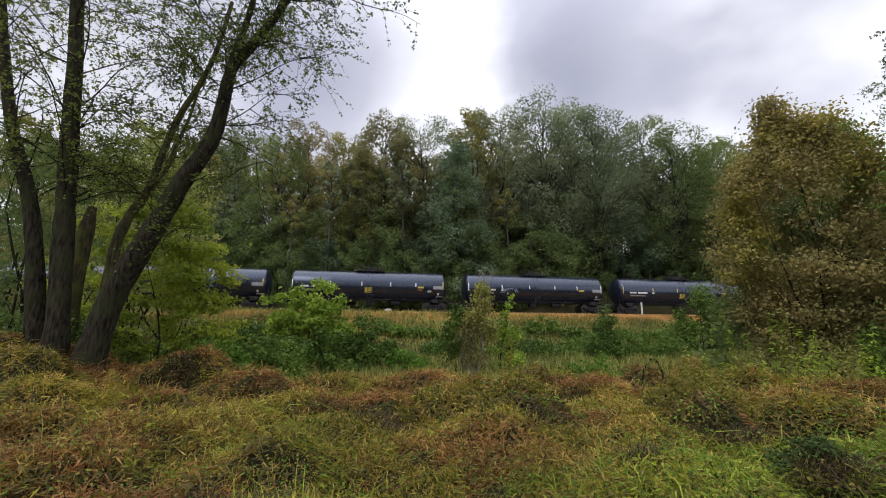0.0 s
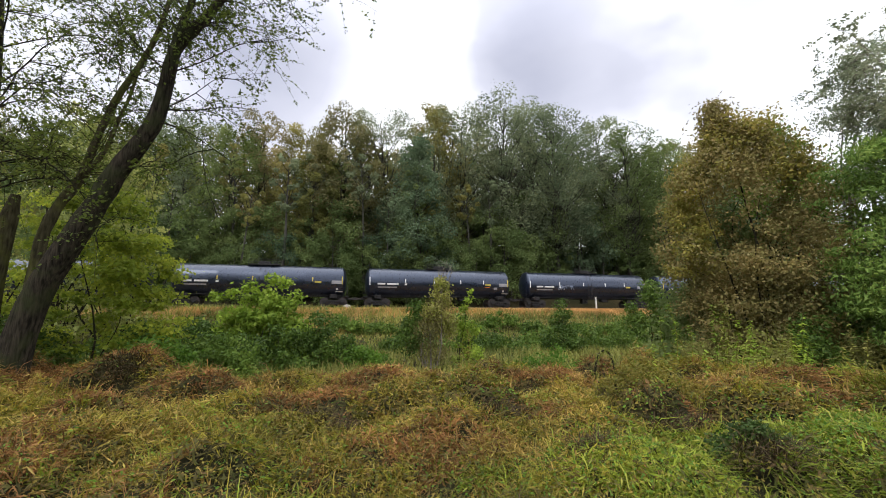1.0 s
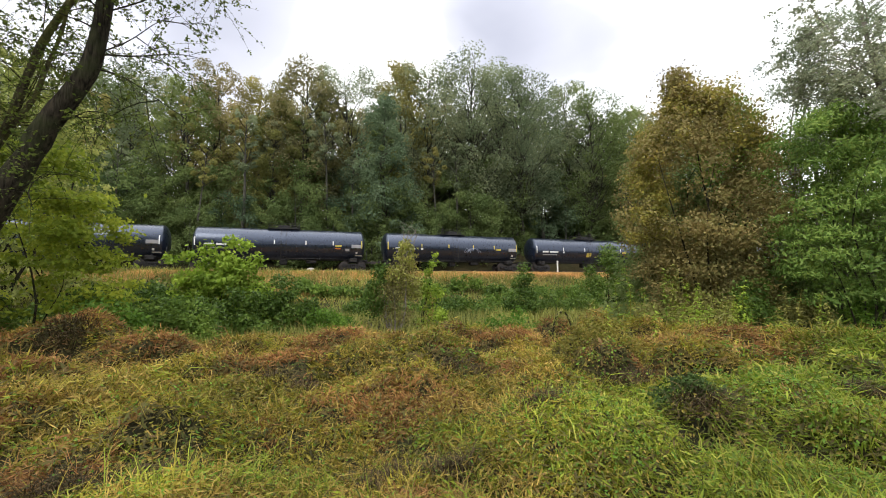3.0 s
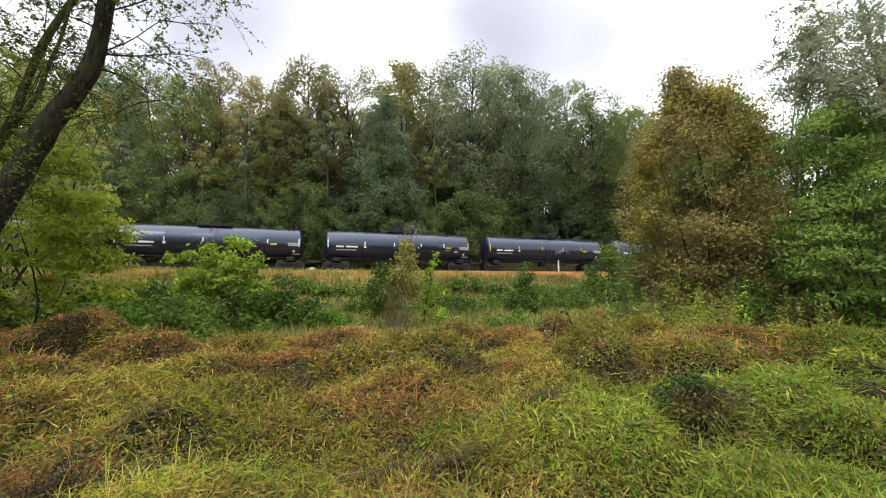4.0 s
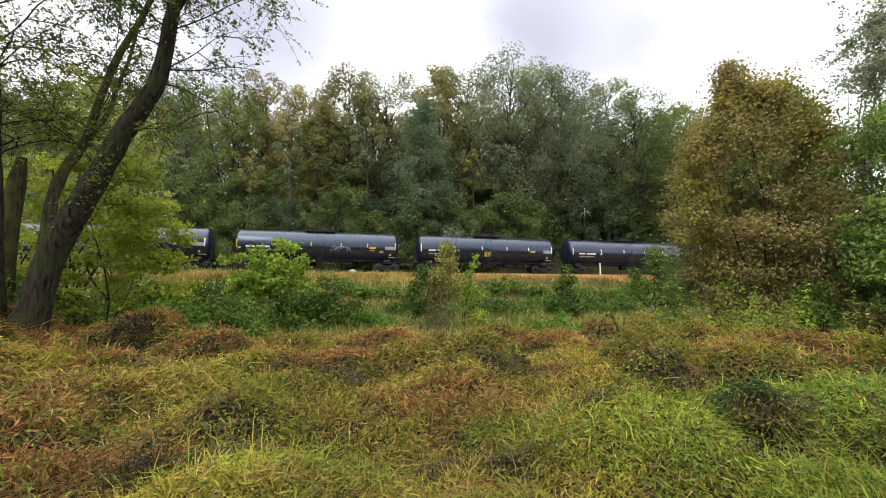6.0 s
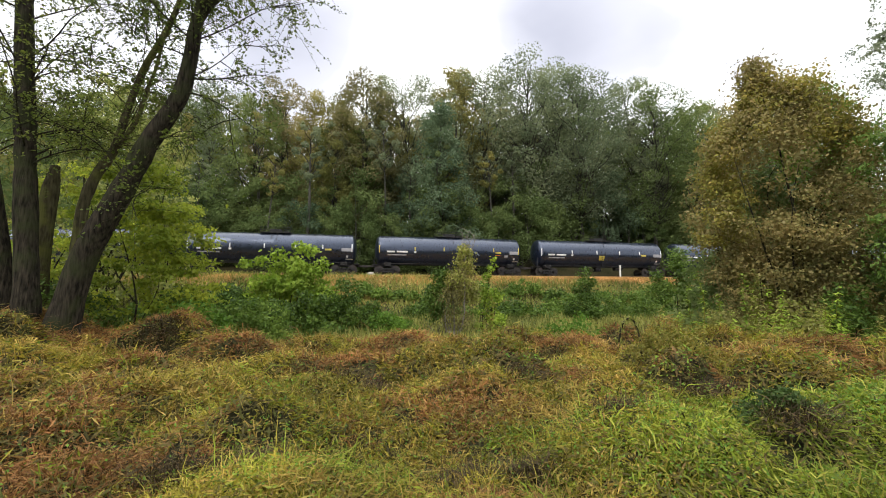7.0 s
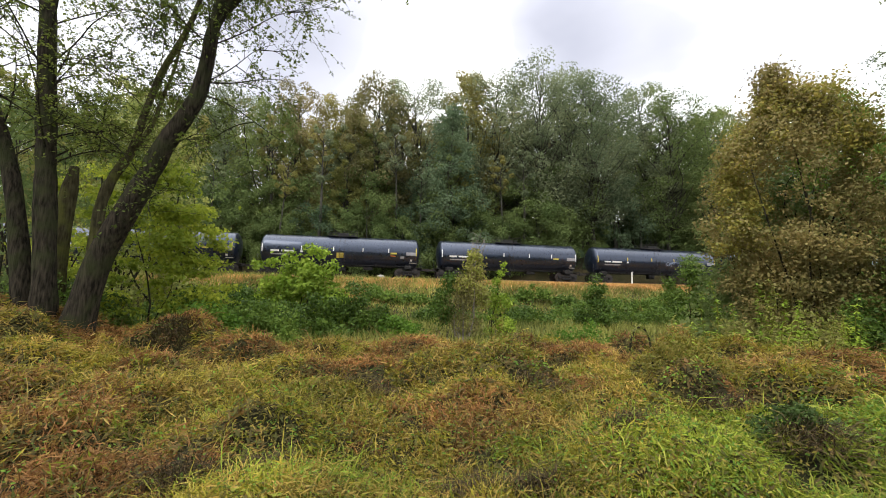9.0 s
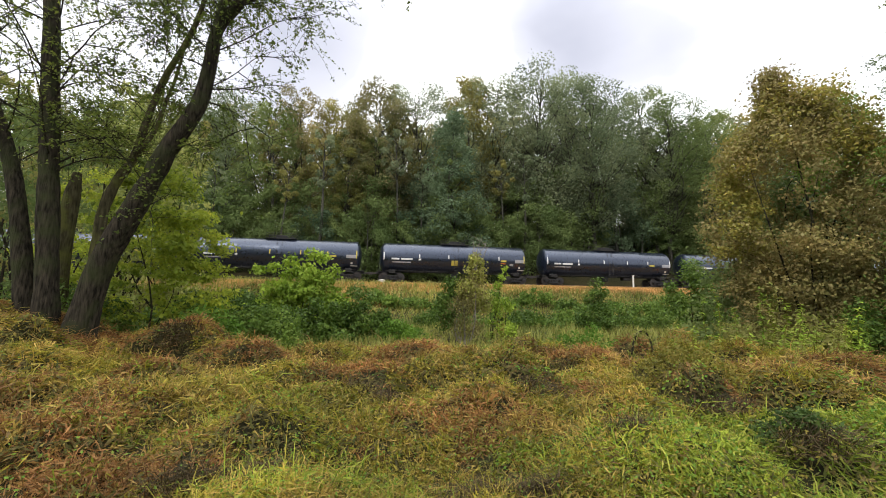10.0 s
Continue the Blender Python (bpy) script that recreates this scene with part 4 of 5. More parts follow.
BACK = [(-12.3, 13.5, 0.1), (-12.55, 13.5, 1.59), (-12.97, 13.5, 3.91), (-13.44, 13.5, 5.75), (-14.01, 13.5, 7.19), (-14.56, 13.5, 8.51), (-15.16, 13.5, 10.58), (-15.83, 13.5, 13.32), (-16.8, 13.8, 17)]
near_tree(13, "dark-barked tree leaning away, bare below", [(BACK, 0.30, 0.12)], fan(24, BACK, 18, 0.38, 0.97, 2.9, 0.55, 0.045, (0.3, 0.1)), M["bark"], M["l_tree"], 10, 11, 0.105, 1.2)
STUB = [(-11.15, 14.0, 0.1), (-11.0, 14.0, 2.03), (-10.92, 14.0, 3.54), (-10.85, 14.0, 4.63), (-10.6, 14.1, 5.59), (-10.25, 14.3, 6.5), (-10.1, 14.5, 7.79), (-9.62, 14.5, 9.4), (-9.0, 14.5, 10.7), (-8.53, 14.5, 12.04), (-8.2, 14.6, 14.2)]
near_tree(14, "slender leaning tree with mossy bark, paler above", [(STUB, 0.22, 0.07), ([(-10.2, 14.4, 6.6), (-9.74, 14.5, 7.61), (-9.51, 14.5, 8.5), (-9.21, 14.5, 9.5), (-8.9, 14.4, 10.9)], 0.09, 0.04)],
          fan(25, STUB, 22, 0.45, 0.99, 2.3, 0.45, 0.035), M["bark_moss"], M["l_tree"], 10, 11, 0.105, 1.1)

# a broken trunk behind them
brk = thing("broken_trunk", pose(-12.75, 15.0, rooted(-12.75, 15.0)), "broken brown mossy tree trunk behind the dark trunks", "tree trunk")
t = Tubes(12)
t.add(curve_pts(np.random.default_rng(15), (0, 0, -0.3), (0.08, 0, 6.1 - rooted(-12.75, 15.0)), 0.015, 9), [0.36, 0.31, 0.29, 0.28, 0.28, 0.27, 0.26, 0.24, 0.13])
part("stump", t.mesh("stump", M["bark_moss"]), None, brk)


def shrub(seed, name, label, x, y, clumps, per, leaf, aspect, leafmat, stems=6, bark=None, droop=0.1, hollow=0.45, category="shrub", group="", flat=0.8, loose=0.6):
    """A bush: clumps (dx, dy, height above the ground, radius) with stems that reach into them."""
    rng = np.random.default_rng(seed)
    z = rooted(x, y)
    bush = thing(name, pose(x, y, z), label, category, group)
    cl = np.array(clumps, float)
    for i in rng.choice(len(cl), min(stems, len(cl)), replace=False):
        a = np.array([rng.normal() * 0.15, rng.normal() * 0.15, -0.3])
        b = cl[i, :3]
        r = 0.012 + 0.007 * np.linalg.norm(b)
        t = Tubes(6)
        t.add(curve_pts(rng, a, b, 0.09, 7), np.linspace(r, 0.008, 7))
        part("stem", t.mesh("stem", bark or M["bark"]), None, bush)
    c, ax, sd = clump_leaves(rng, cl, per, leaf, leaf * aspect, droop, hollow, flat, loose)
    part("leaves", leaf_mesh("leaves", c, ax, sd, leafmat), None, bush)
    return bush


def heap(seed, n, rx, ry, h, r, lift=0.0, top=1.0):
    """Clump places over a dome rx by ry wide and h high."""
    rng = np.random.default_rng(seed)
    out = []
    for i in range(n):
        a, q = rng.random() * 2 * np.pi, rng.random() ** 0.55
        zz = h * (1 - q ** 2 * top) * (0.35 + 0.65 * rng.random())
        out.append((rx * q * np.cos(a), ry * q * np.sin(a), lift + zz, r * (0.6 + 0.8 * rng.random())))
    return out


def egg(seed, n, rx, ry, z0, z1, r):
    """Clump places through an egg-shaped crown."""
    rng = np.random.default_rng(seed)
    out = []
    for i in range(n):
        u = rng.random()
        q = np.sin(np.pi * (0.10 + 0.84 * u)) ** 0.6 * rng.random() ** 0.4
        a = rng.random() * 2 * np.pi
        out.append((rx * q * np.cos(a), ry * q * np.sin(a), z0 + (z1 - z0) * u, r * (0.6 + 0.8 * rng.random())))
    return out


def shaped(seed, n, rows, depth, r, x0, z0):
    """Clump places through a crown given by its outline: rows of height, one side and the other; depth in proportion to width."""
    rng = np.random.default_rng(seed)
    rows = np.array(sorted(rows), float)
    out = []
    for i in range(n):
        z = rows[0, 0] + (rows[-1, 0] - rows[0, 0]) * (i + rng.random()) / n
        a, b = np.interp(z, rows[:, 0], rows[:, 1]), np.interp(z, rows[:, 0], rows[:, 2])
        k = min(r * (0.55 + 0.8 * rng.random()), 0.45 * (b - a) + 0.15)
        f, q = rng.random() * 2 * np.pi, rng.random() ** 0.4
        half = max(0.05, (b - a) / 2 - k * 0.8)
        out.append(((a + b) / 2 + half * q * np.cos(f) - x0, depth * half * q * np.sin(f), z - z0, k))
    return out


# bright understorey and hedge below the leaning trees
shrub(31, "maple_sapling", "yellow-green leafy sapling behind the tree trunks", -11.0, 16.6, egg(31, 60, 2.2, 1.4, 1.0, 6.8, 0.6), 95, 0.17, 0.6, M["l_maple"], 2, M["bark"], hollow=0.1, flat=0.35, loose=0.4)
shrub(32, "maple_sapling", "yellow-green leafy sapling behind the tree trunks", -13.8, 17.5, egg(32, 60, 2.6, 1.4, 0.8, 7.2, 0.6), 95, 0.17, 0.6, M["l_maple"], 2, M["bark"], hollow=0.1, flat=0.35, loose=0.4)
shrub(33, "sapling", "green sapling hanging over the hedge", -9.9, 17.6, egg(33, 54, 1.9, 1.2, 0.8, 6.0, 0.6), 95, 0.17, 0.6, M["l_maple"], 2, M["bark"], hollow=0.1, flat=0.35, loose=0.4)
shrub(34, "hedge_shrub", "green tangled bramble hedge at the edge of the field", -9.4, 17.6, heap(34, 52, 2.4, 1.2, 2.3, 0.45), 125, 0.15, 0.6, M["l_bramble"], hollow=0.2)
shrub(37, "hedge_shrub", "green tangled bramble hedge at the edge of the field", -7.2, 18.4, heap(37, 46, 2.0, 1.2, 2.1, 0.42), 125, 0.15, 0.6, M["l_bramble"], hollow=0.2)
shrub(38, "hedge_shrub", "dark green brambles above the ditch", -6.3, 21.6, heap(38, 46, 2.3, 1.1, 2.2, 0.42), 115, 0.17, 0.6, M["l_ivy"], hollow=0.2)
shrub(39, "hedge_shrub", "dark green brambles above the ditch", -9.8, 21.5, heap(39, 46, 2.6, 1.1, 2.7, 0.45), 115, 0.17, 0.6, M["l_ivy"], hollow=0.2)
shrub(35, "hedge_shrub", "green tangled shrub at the edge of the field", -13.5, 16.5, heap(35, 46, 2.8, 1.3, 2.4, 0.5), 125, 0.15, 0.6, M["l_ivy"])
shrub(36, "hedge_shrub", "green tangled shrub at the edge of the field", -17.5, 15.5, heap(36, 46, 2.6, 1.5, 3.4, 0.6), 125, 0.15, 0.6, M["l_ivy"])
for i, (bx, by, bt, bw, leaf) in enumerate(((-20.5, 21.0, 11.5, 3.6, "l_green"), (-26.0, 26.0, 14.5, 4.4, "l_olive"), (-19.3, 26.5, 13.6, 3.2, "l_hazy"), (-18.0, 29.5, 13.0, 2.4, "l_hazy"), (-22.5, 31.0, 16.0, 4.2, "l_hazy"), (-31, 24, 14.0, 4.4, "l_green"))):
    shrub(300 + i, "leafy_tree", "yellow-green leafy tree beyond the leaning trunks", bx, by, egg(300 + i, 80, bw, bw * 0.75, 1.2, bt, 0.85), 78, 0.24, 0.55, M[leaf], 6, M["bark"], category="tree", group="trees beyond the leaning trunks", hollow=0.15, flat=0.4)

shrub(54, "hedge_shrub", "green tangled shrub at the foot of the trees", -8.3, 15.6, heap(54, 40, 1.9, 0.9, 1.7, 0.4), 95, 0.14, 0.6, M["l_fresh"])
shrub(55, "hedge_shrub", "green tangled shrub at the foot of the trees", -13.3, 14.9, heap(55, 40, 2.2, 0.8, 1.9, 0.42), 95, 0.14, 0.6, M["l_ivy"])

# along the ditch and the bank
shrub(41, "bush", "bright lime-green bush on the slope", -8.0, 25.0, heap(41, 76, 3.2, 1.6, 4.2, 0.46, 0.2) + [(-2.3, 0, 3.4, 0.4), (1.4, 0, 4.2, 0.45), (0.7, 0, 4.4, 0.4), (-0.4, 0, 3.9, 0.45), (2.0, 0, 3.3, 0.5), (-1.4, 0, 3.6, 0.4)], 130, 0.24, 0.6, M["l_lime"], 14)
shrub(42, "ivy_mound", "dark green ivy-covered mound by the ditch", -3.9, 23.0, heap(42, 54, 2.0, 1.3, 2.7, 0.42), 105, 0.15, 0.7, M["l_ivy"])
shrub(43, "low_shrub", "low green shrub by the ditch", -1.6, 22.0, heap(43, 22, 1.3, 0.9, 1.2, 0.35), 80, 0.15, 0.6, M["l_fresh"])
SZ = rooted(1.35, 21.0)
snag = shrub(44, "vine_snag", "dead snag smothered in yellowing and withered vines", 1.35, 21.0, shaped(44, 46, [(3.0, 1.2, 2.5), (2.3, 0.7, 2.5), (1.5, 0.2, 2.6), (0.2, -0.4, 2.7)], 0.7, 0.5, 1.35, SZ), 75, 0.11, 0.5, M["l_dry"], 16, M["bark_grey"], 0.8, hollow=0.2)
for leaf, rows, n in (("l_snag", [(4.0, 1.75, 2.1), (3.5, 1.4, 2.4), (3.0, 1.1, 2.5), (2.2, 0.7, 2.8), (1.4, 1.6, 2.7)], 34), ("l_ivy", [(2.8, 0.5, 1.1), (1.8, -0.1, 1.0), (0.6, -0.6, 1.0)], 26)):
    part("leaves", leaf_mesh("leaves", *clump_leaves(np.random.default_rng(441), shaped(442, n, rows, 0.7, 0.36, 1.35, SZ), 85, 0.13, 0.08, 0.4, 0.2), M[leaf]), None, snag, "yellow-green vine leaves" if leaf == "l_snag" else "dark ivy leaves")
srng = np.random.default_rng(440)
for ex, ez in ((0.9, 5.4), (0.5, 5.1), (1.2, 4.8), (1.05, 5.0), (0.65, 4.7)):
    t = Tubes(5)
    p = curve_pts(srng, (0.5, 0, 3.4), (ex, srng.normal() * 0.2, ez), 0.1, 7)
    t.add(p, np.linspace(0.035, 0.006, 7))
    for q in range(3):
        t.add(curve_pts(srng, p[3 + q], p[3 + q] + np.array([srng.normal() * 0.35, srng.normal() * 0.2, 0.35]), 0.1, 4), np.linspace(0.014, 0.004, 4))
    part("bare_branch", t.mesh("bare_branch", M["bark_grey"]), None, snag, "bleached bare branch")
shrub(45, "small_bush", "small round dark green bush on the bank", 9.7, 26.0, heap(45, 36, 1.1, 0.9, 2.9, 0.38, 0.1), 120, 0.15, 0.6, M["l_ivy"])
shrub(46, "dark_bush", "dark feathery green bush beside the track", 18.4, 31.0, heap(46, 60, 3.2, 1.8, 4.8, 0.6, 0.1), 130, 0.2, 0.5, M["l_ivy"])
shrub(47, "low_shrub", "low dark scrub at the foot of the bank", 12.8, 27.0, heap(47, 34, 2.6, 1.2, 1.8, 0.4), 80, 0.17, 0.5, M["l_ivy"])
shrub(48, "low_shrub", "low dark scrub at the foot of the bank", 5.6, 27.0, heap(48, 34, 2.6, 1.0, 1.5, 0.4), 80, 0.17, 0.5, M["l_ivy"])
shrub(49, "low_shrub", "green brambles by the ditch", -12.5, 22.5, heap(49, 40, 3.0, 1.2, 1.8, 0.45), 80, 0.17, 0.5, M["l_ivy"])
shrub(50, "low_shrub", "yellow-green sprouts beside the vine-covered snag", 3.5, 23.0, heap(50, 20, 0.7, 0.5, 3.6, 0.3) + [(0.15, 0, 3.7, 0.2), (0.1, 0, 3.3, 0.28)], 70, 0.16, 0.6, M["l_lime"])
shrub(51, "low_shrub", "yellow-green scrub at the field edge", 6.4, 18.5, heap(51, 26, 1.7, 0.9, 1.3, 0.34), 70, 0.14, 0.5, M["l_fresh"])
shrub(52, "low_shrub", "low dark scrub at the foot of the bank", 0.4, 27.0, heap(52, 30, 2.6, 1.0, 1.2, 0.4), 80, 0.17, 0.5, M["l_ivy"])

for i in range(26):
    bx = -19 + 1.6 * i + rt.uniform(-0.6, 0.6)
    row = i % 2
    if -6.6 < bx < -4.4 and row:
        continue
    by = (28.0, 33.5)[row] + 0.14 * bx + rt.uniform(-1.0, 1.5)
    shrub(110 + i, "bank_scrub", "low tangled green scrub on the railway bank", bx, by, heap(110 + i, 24, 1.9, 1.0, rt.uniform(0.6, 1.6), 0.36), 62, 0.23, 0.55, M[rt.choice(["l_bramble", "l_ivy", "l_olive", "l_ivy"])], 4, group="scrub along the bank")

for i, (sx, sy) in enumerate(((12.2, 16.9), (14.0, 16.2), (16.0, 16.0), (18.2, 15.6), (20.5, 15.0))):
    shrub(140 + i, "edge_shrub", "olive-green shrub at the foot of the rusty tree", sx, sy, heap(140 + i, 30, 1.4, 0.8, rt.uniform(1.6, 2.6), 0.38), 85, 0.14, 0.55, M[("l_olive", "l_snag", "l_ivy", "l_olive", "l_fresh")[i]], 6, group="shrubs at the field's far corner")

# the big shrubs and trees at the other end of the field
RUSTY = [(12.4, 14.9, 15.5), (12.0, 14.5, 15.9), (11.3, 14.3, 16.1), (10.5, 13.7, 18.2), (9.6, 12.9, 19.6), (7.9, 12.1, 20.6), (6.3, 11.6, 20.7), (4.7, 11.4, 20.6), (3.3, 12.2, 20.4), (2.0, 13.1, 20.2), (0.6, 13.6, 20.0)]
RZ = rooted(16.4, 18.6)
rusty = shrub(61, "rusty_tree", "broad bushy tree with rusty brown and olive autumn leaves", 16.4, 18.6, shaped(61, 190, RUSTY, 0.75, 0.85, 16.4, RZ) + shaped(617, 70, [(4.5, 11.8, 20.4), (2.4, 12.6, 20.3), (0.4, 13.2, 20.0)], 0.75, 0.8, 16.4, RZ), 225, 0.145, 0.6, M["l_rust"], 8, M["bark"], hollow=0.15, category="tree")
olive = shaped(613, 46, [(11.6, 14.6, 17.5), (10.6, 13.8, 19.4), (9.4, 13.0, 20.0), (8.4, 12.6, 20.4)], 0.75, 0.7, 16.4, RZ) + shaped(614, 26, [(8.0, 12.2, 15.0), (4.0, 11.9, 14.5)], 0.9, 0.6, 16.4, RZ)
part("leaves", leaf_mesh("leaves", *clump_leaves(np.random.default_rng(612), olive, 170, 0.15, 0.09, 0.1, 0.1), M["l_goldolive"]), None, rusty, "olive and yellow leaves of the upper crown")
shrub(67, "dark_shrub", "dense dark green shrub behind the rusty tree", 18.6, 22.5, heap(67, 90, 5.0, 1.8, 10.5, 0.95), 120, 0.26, 0.6, M["l_green"], 8, hollow=0.2)
shrub(66, "dark_shrub", "dense dark green shrub under the leafy trees", 22.0, 16.6, heap(66, 80, 4.6, 1.2, 8.4, 0.9), 120, 0.24, 0.6, M["l_green"], 6, hollow=0.2)
shrub(68, "dark_shrub", "dense dark green shrub behind the leafy trees", 26.0, 18.0, heap(68, 90, 5.6, 1.8, 10.0, 1.0), 120, 0.28, 0.6, M["l_green"], 8, hollow=0.2)
SILVER = [(15.5, 22.0, 26.0), (14.2, 20.2, 27.0), (12.7, 18.6, 26.8), (11.3, 18.2, 26.6), (10.0, 19.0, 26.4), (7.5, 19.5, 26.0)]
shrub(69, "leafy_tree", "tall pale green leafy tree with fine airy sprays", 22.5, 17.0, shaped(69, 120, SILVER, 0.6, 0.75, 22.5, rooted(22.5, 17.0)), 135, 0.15, 0.34, M["l_silver"], 22, M["bark_grey"], 0.4, category="tree", hollow=0.1, flat=0.5)
GREENS = [(8.9, 17.0, 21.8), (8.2, 16.0, 22.5), (7.3, 15.4, 23.5), (5.7, 15.7, 24.5), (4.2, 15.8, 24.5), (2.8, 16.0, 24.4), (1.2, 16.6, 24.2)]
shrub(62, "leafy_tree", "bright green leafy tree with layered drooping sprays", 19.6, 14.5, shaped(62, 170, GREENS, 0.6, 0.95, 19.6, rooted(19.6, 14.5)), 170, 0.19, 0.32, M["l_spray"], 7, M["bark"], 0.45, category="tree", hollow=0.1, flat=0.3, loose=0.4)
shrub(70, "leafy_tree", "light green tree rising behind the rusty tree", 18.6, 20.5, shaped(70, 60, [(12.2, 18.6, 20.6), (11.4, 17.4, 22.5), (9.5, 17.4, 23.0), (6.5, 18.0, 23.0)], 0.6, 0.75, 18.6, rooted(18.6, 20.5)), 150, 0.18, 0.4, M["l_fresh"], 14, M["bark"], 0.3, category="tree", hollow=0.15, flat=0.45)
shrub(63, "leafy_tree", "green leafy tree at the field's edge", 24.5, 19.5, egg(63, 90, 4.0, 3.4, 0.6, 11.5, 1.0), 110, 0.26, 0.3, M["l_spray"], 20, M["bark"], 0.5, category="tree", flat=0.4)
WIL = [(22.6, 14.6, 0.3), (22.4, 14.5, 4.0), (21.9, 14.3, 7.5), (20.8, 14.0, 10.2), (20.0, 13.8, 12.8)]
near_tree(64, "tall feathery grey-green tree with fine branches", [(WIL, 0.24, 0.06), ([(21.9, 14.3, 7.4), (20.4, 14.0, 8.9), (19.2, 13.7, 10.3)], 0.10, 0.04), ([(21.8, 14.3, 8.0), (22.6, 13.8, 10.5), (23.4, 13.4, 13.0)], 0.10, 0.04)],
          fan(65, WIL, 24, 0.5, 0.99, 3.0, 0.25, 0.05) + fan(66, [(21.9, 14.3, 7.4), (20.4, 14.0, 8.9), (19.2, 13.7, 10.3)], 9, 0.3, 0.99, 1.8, 0.3, 0.03), M["bark_grey"], M["l_silver"], 16, 22, 0.12, 0.8)


def weed(seed, x, y, tall, leafmat, group):
    """A tall weed: an upright stalk with long drooping leaves all the way up."""
    rng = np.random.default_rng(seed)
    w = thing("tall_weed", pose(x, y, rooted(x, y)), "tall green weed with drooping leaves at the field's edge", "weed", group)
    top = np.array([rng.normal() * 0.12, rng.normal() * 0.1, tall])
    stalk = curve_pts(rng, (0, 0, -0.15), top, 0.05, 7)
    t = Tubes(5)
    t.add(stalk, np.linspace(0.012, 0.004, 7))
    part("stalk", t.mesh("stalk", M["l_vine"]), None, w)
    n = int(46 * tall)
    u = 0.15 + 0.85 * rng.random(n)
    p = np.stack([np.interp(u, np.linspace(0, 1, 7), stalk[:, k]) for k in range(3)], 1)
    a = rng.random(n) * 2 * np.pi
    L = (0.22 * (1.2 - 0.6 * u) * (0.7 + 0.6 * rng.random(n)))[:, None]
    ax = unit(np.stack([np.cos(a), np.sin(a), 0.25 - 0.9 * rng.random(n)], 1))
    sd = unit(np.cross(ax, np.array([0, 0, 1.0]) + rng.normal(size=(n, 3)) * 0.3))
    part("leaves", leaf_mesh("leaves", p + ax * L * 0.5, ax * L / 2, sd * L * 0.15, leafmat), None, w)


for i in range(26):
    weed(200 + i, 7.2 + 0.36 * i + rt.uniform(-0.3, 0.3), 13.2 + rt.uniform(-1.2, 1.6) + 0.02 * i, rt.uniform(1.0, 2.1), M[rt.choice(["l_snag", "l_lime", "l_lime"])], "tall weeds at the field's edge")
for i, (wx, wt) in enumerate(((10.17, 2.6), (10.4, 2.2), (11.95, 1.9), (8.86, 1.35), (13.18, 2.0), (14.65, 1.8), (16.17, 1.6), (11.2, 1.3), (12.4, 1.5))):
    weed(240 + i, wx, 13.2, wt - rooted(wx, 13.2), M[("l_snag", "l_lime", "l_snag")[i % 3]], "tall weeds at the field's edge")
weed(230, 1.9, 13.4, 1.5, M["l_vine"], "tall weeds at the field's edge")
weed(231, 2.2, 13.8, 1.3, M["l_vine"], "tall weeds at the field's edge")
weed(232, 1.6, 13.9, 1.2, M["l_fresh"], "tall weeds at the field's edge")

shrub(58, "weed_clump", "dark green leafy weeds bunched in the grass", 3.85, 4.7, heap(58, 22, 0.42, 0.34, 0.30, 0.11), 80, 0.05, 0.5, M["l_deep"], 5, hollow=0.3, category="weed")
shrub(59, "weed_clump", "dark green leafy weeds bunched in the grass", 8.6, 8.4, heap(59, 22, 0.8, 0.6, 0.40, 0.18), 75, 0.08, 0.5, M["l_ivy"], 5, hollow=0.3, category="weed")
shrub(60, "bramble_tangle", "dull brown bramble tangle on a hump in the field", 4.5, 8.0, heap(60, 26, 0.8, 0.6, 0.75, 0.2), 70, 0.075, 0.4, M["l_vine"], 8, hollow=0.3, category="bramble")

# a creeper that arches over the edge of the field
arch = thing("vine_arch", pose(6.16, 13.0, rooted(6.16, 13.0)), "dry creeper arching over the field's edge", "vine")
t = Tubes(6)
u = np.linspace(0, np.pi, 11)
top_z = max(0.5, 1.04 - rooted(6.16, 13.0))
arc = np.stack([0.36 * np.cos(u), 0.05 * np.sin(2 * u), (top_z + 0.1) * np.sin(u) ** 0.6 - 0.1], 1)
t.add(arc, np.full(11, 0.03))
part("stem", t.mesh("stem", M["bark"]), None, arch)
arng = np.random.default_rng(77)
c, ax, sd = clump_leaves(arng, [(*q, 0.10) for q in arc[2:-1]], 26, 0.11, 0.05, 0.8, 0.2)
part("leaves", leaf_mesh("leaves", c, ax, sd, M["l_snag"]), None, arch)

bm = bmesh.new()
bmesh.ops.create_icosphere(bm, subdivisions=3, radius=0.42)
for vert in bm.verts:
    vert.co *= 1 + 0.35 * noise.noise(vert.co * 3.1)
    vert.co.z *= 0.6
me = bpy.data.meshes.new("rock")
bm.to_mesh(me)
bm.free()
me.materials.append(M["stone"])
rock = new("rock", me)
rock.matrix_basis = pose(-5.35, 43.0, rooted(-5.35, 43.0) + 0.28)
tagged(rock, "pale rock lying in the grass on the bank", "rock")


# ---- the field's own growth ----
def scatter(rng, n, x0, x1, y0, y1, keep):
    x, y = rng.uniform(x0, x1, n), rng.uniform(y0, y1, n)
    k = keep(x, y) > rng.random(n)
    return x[k], y[k]


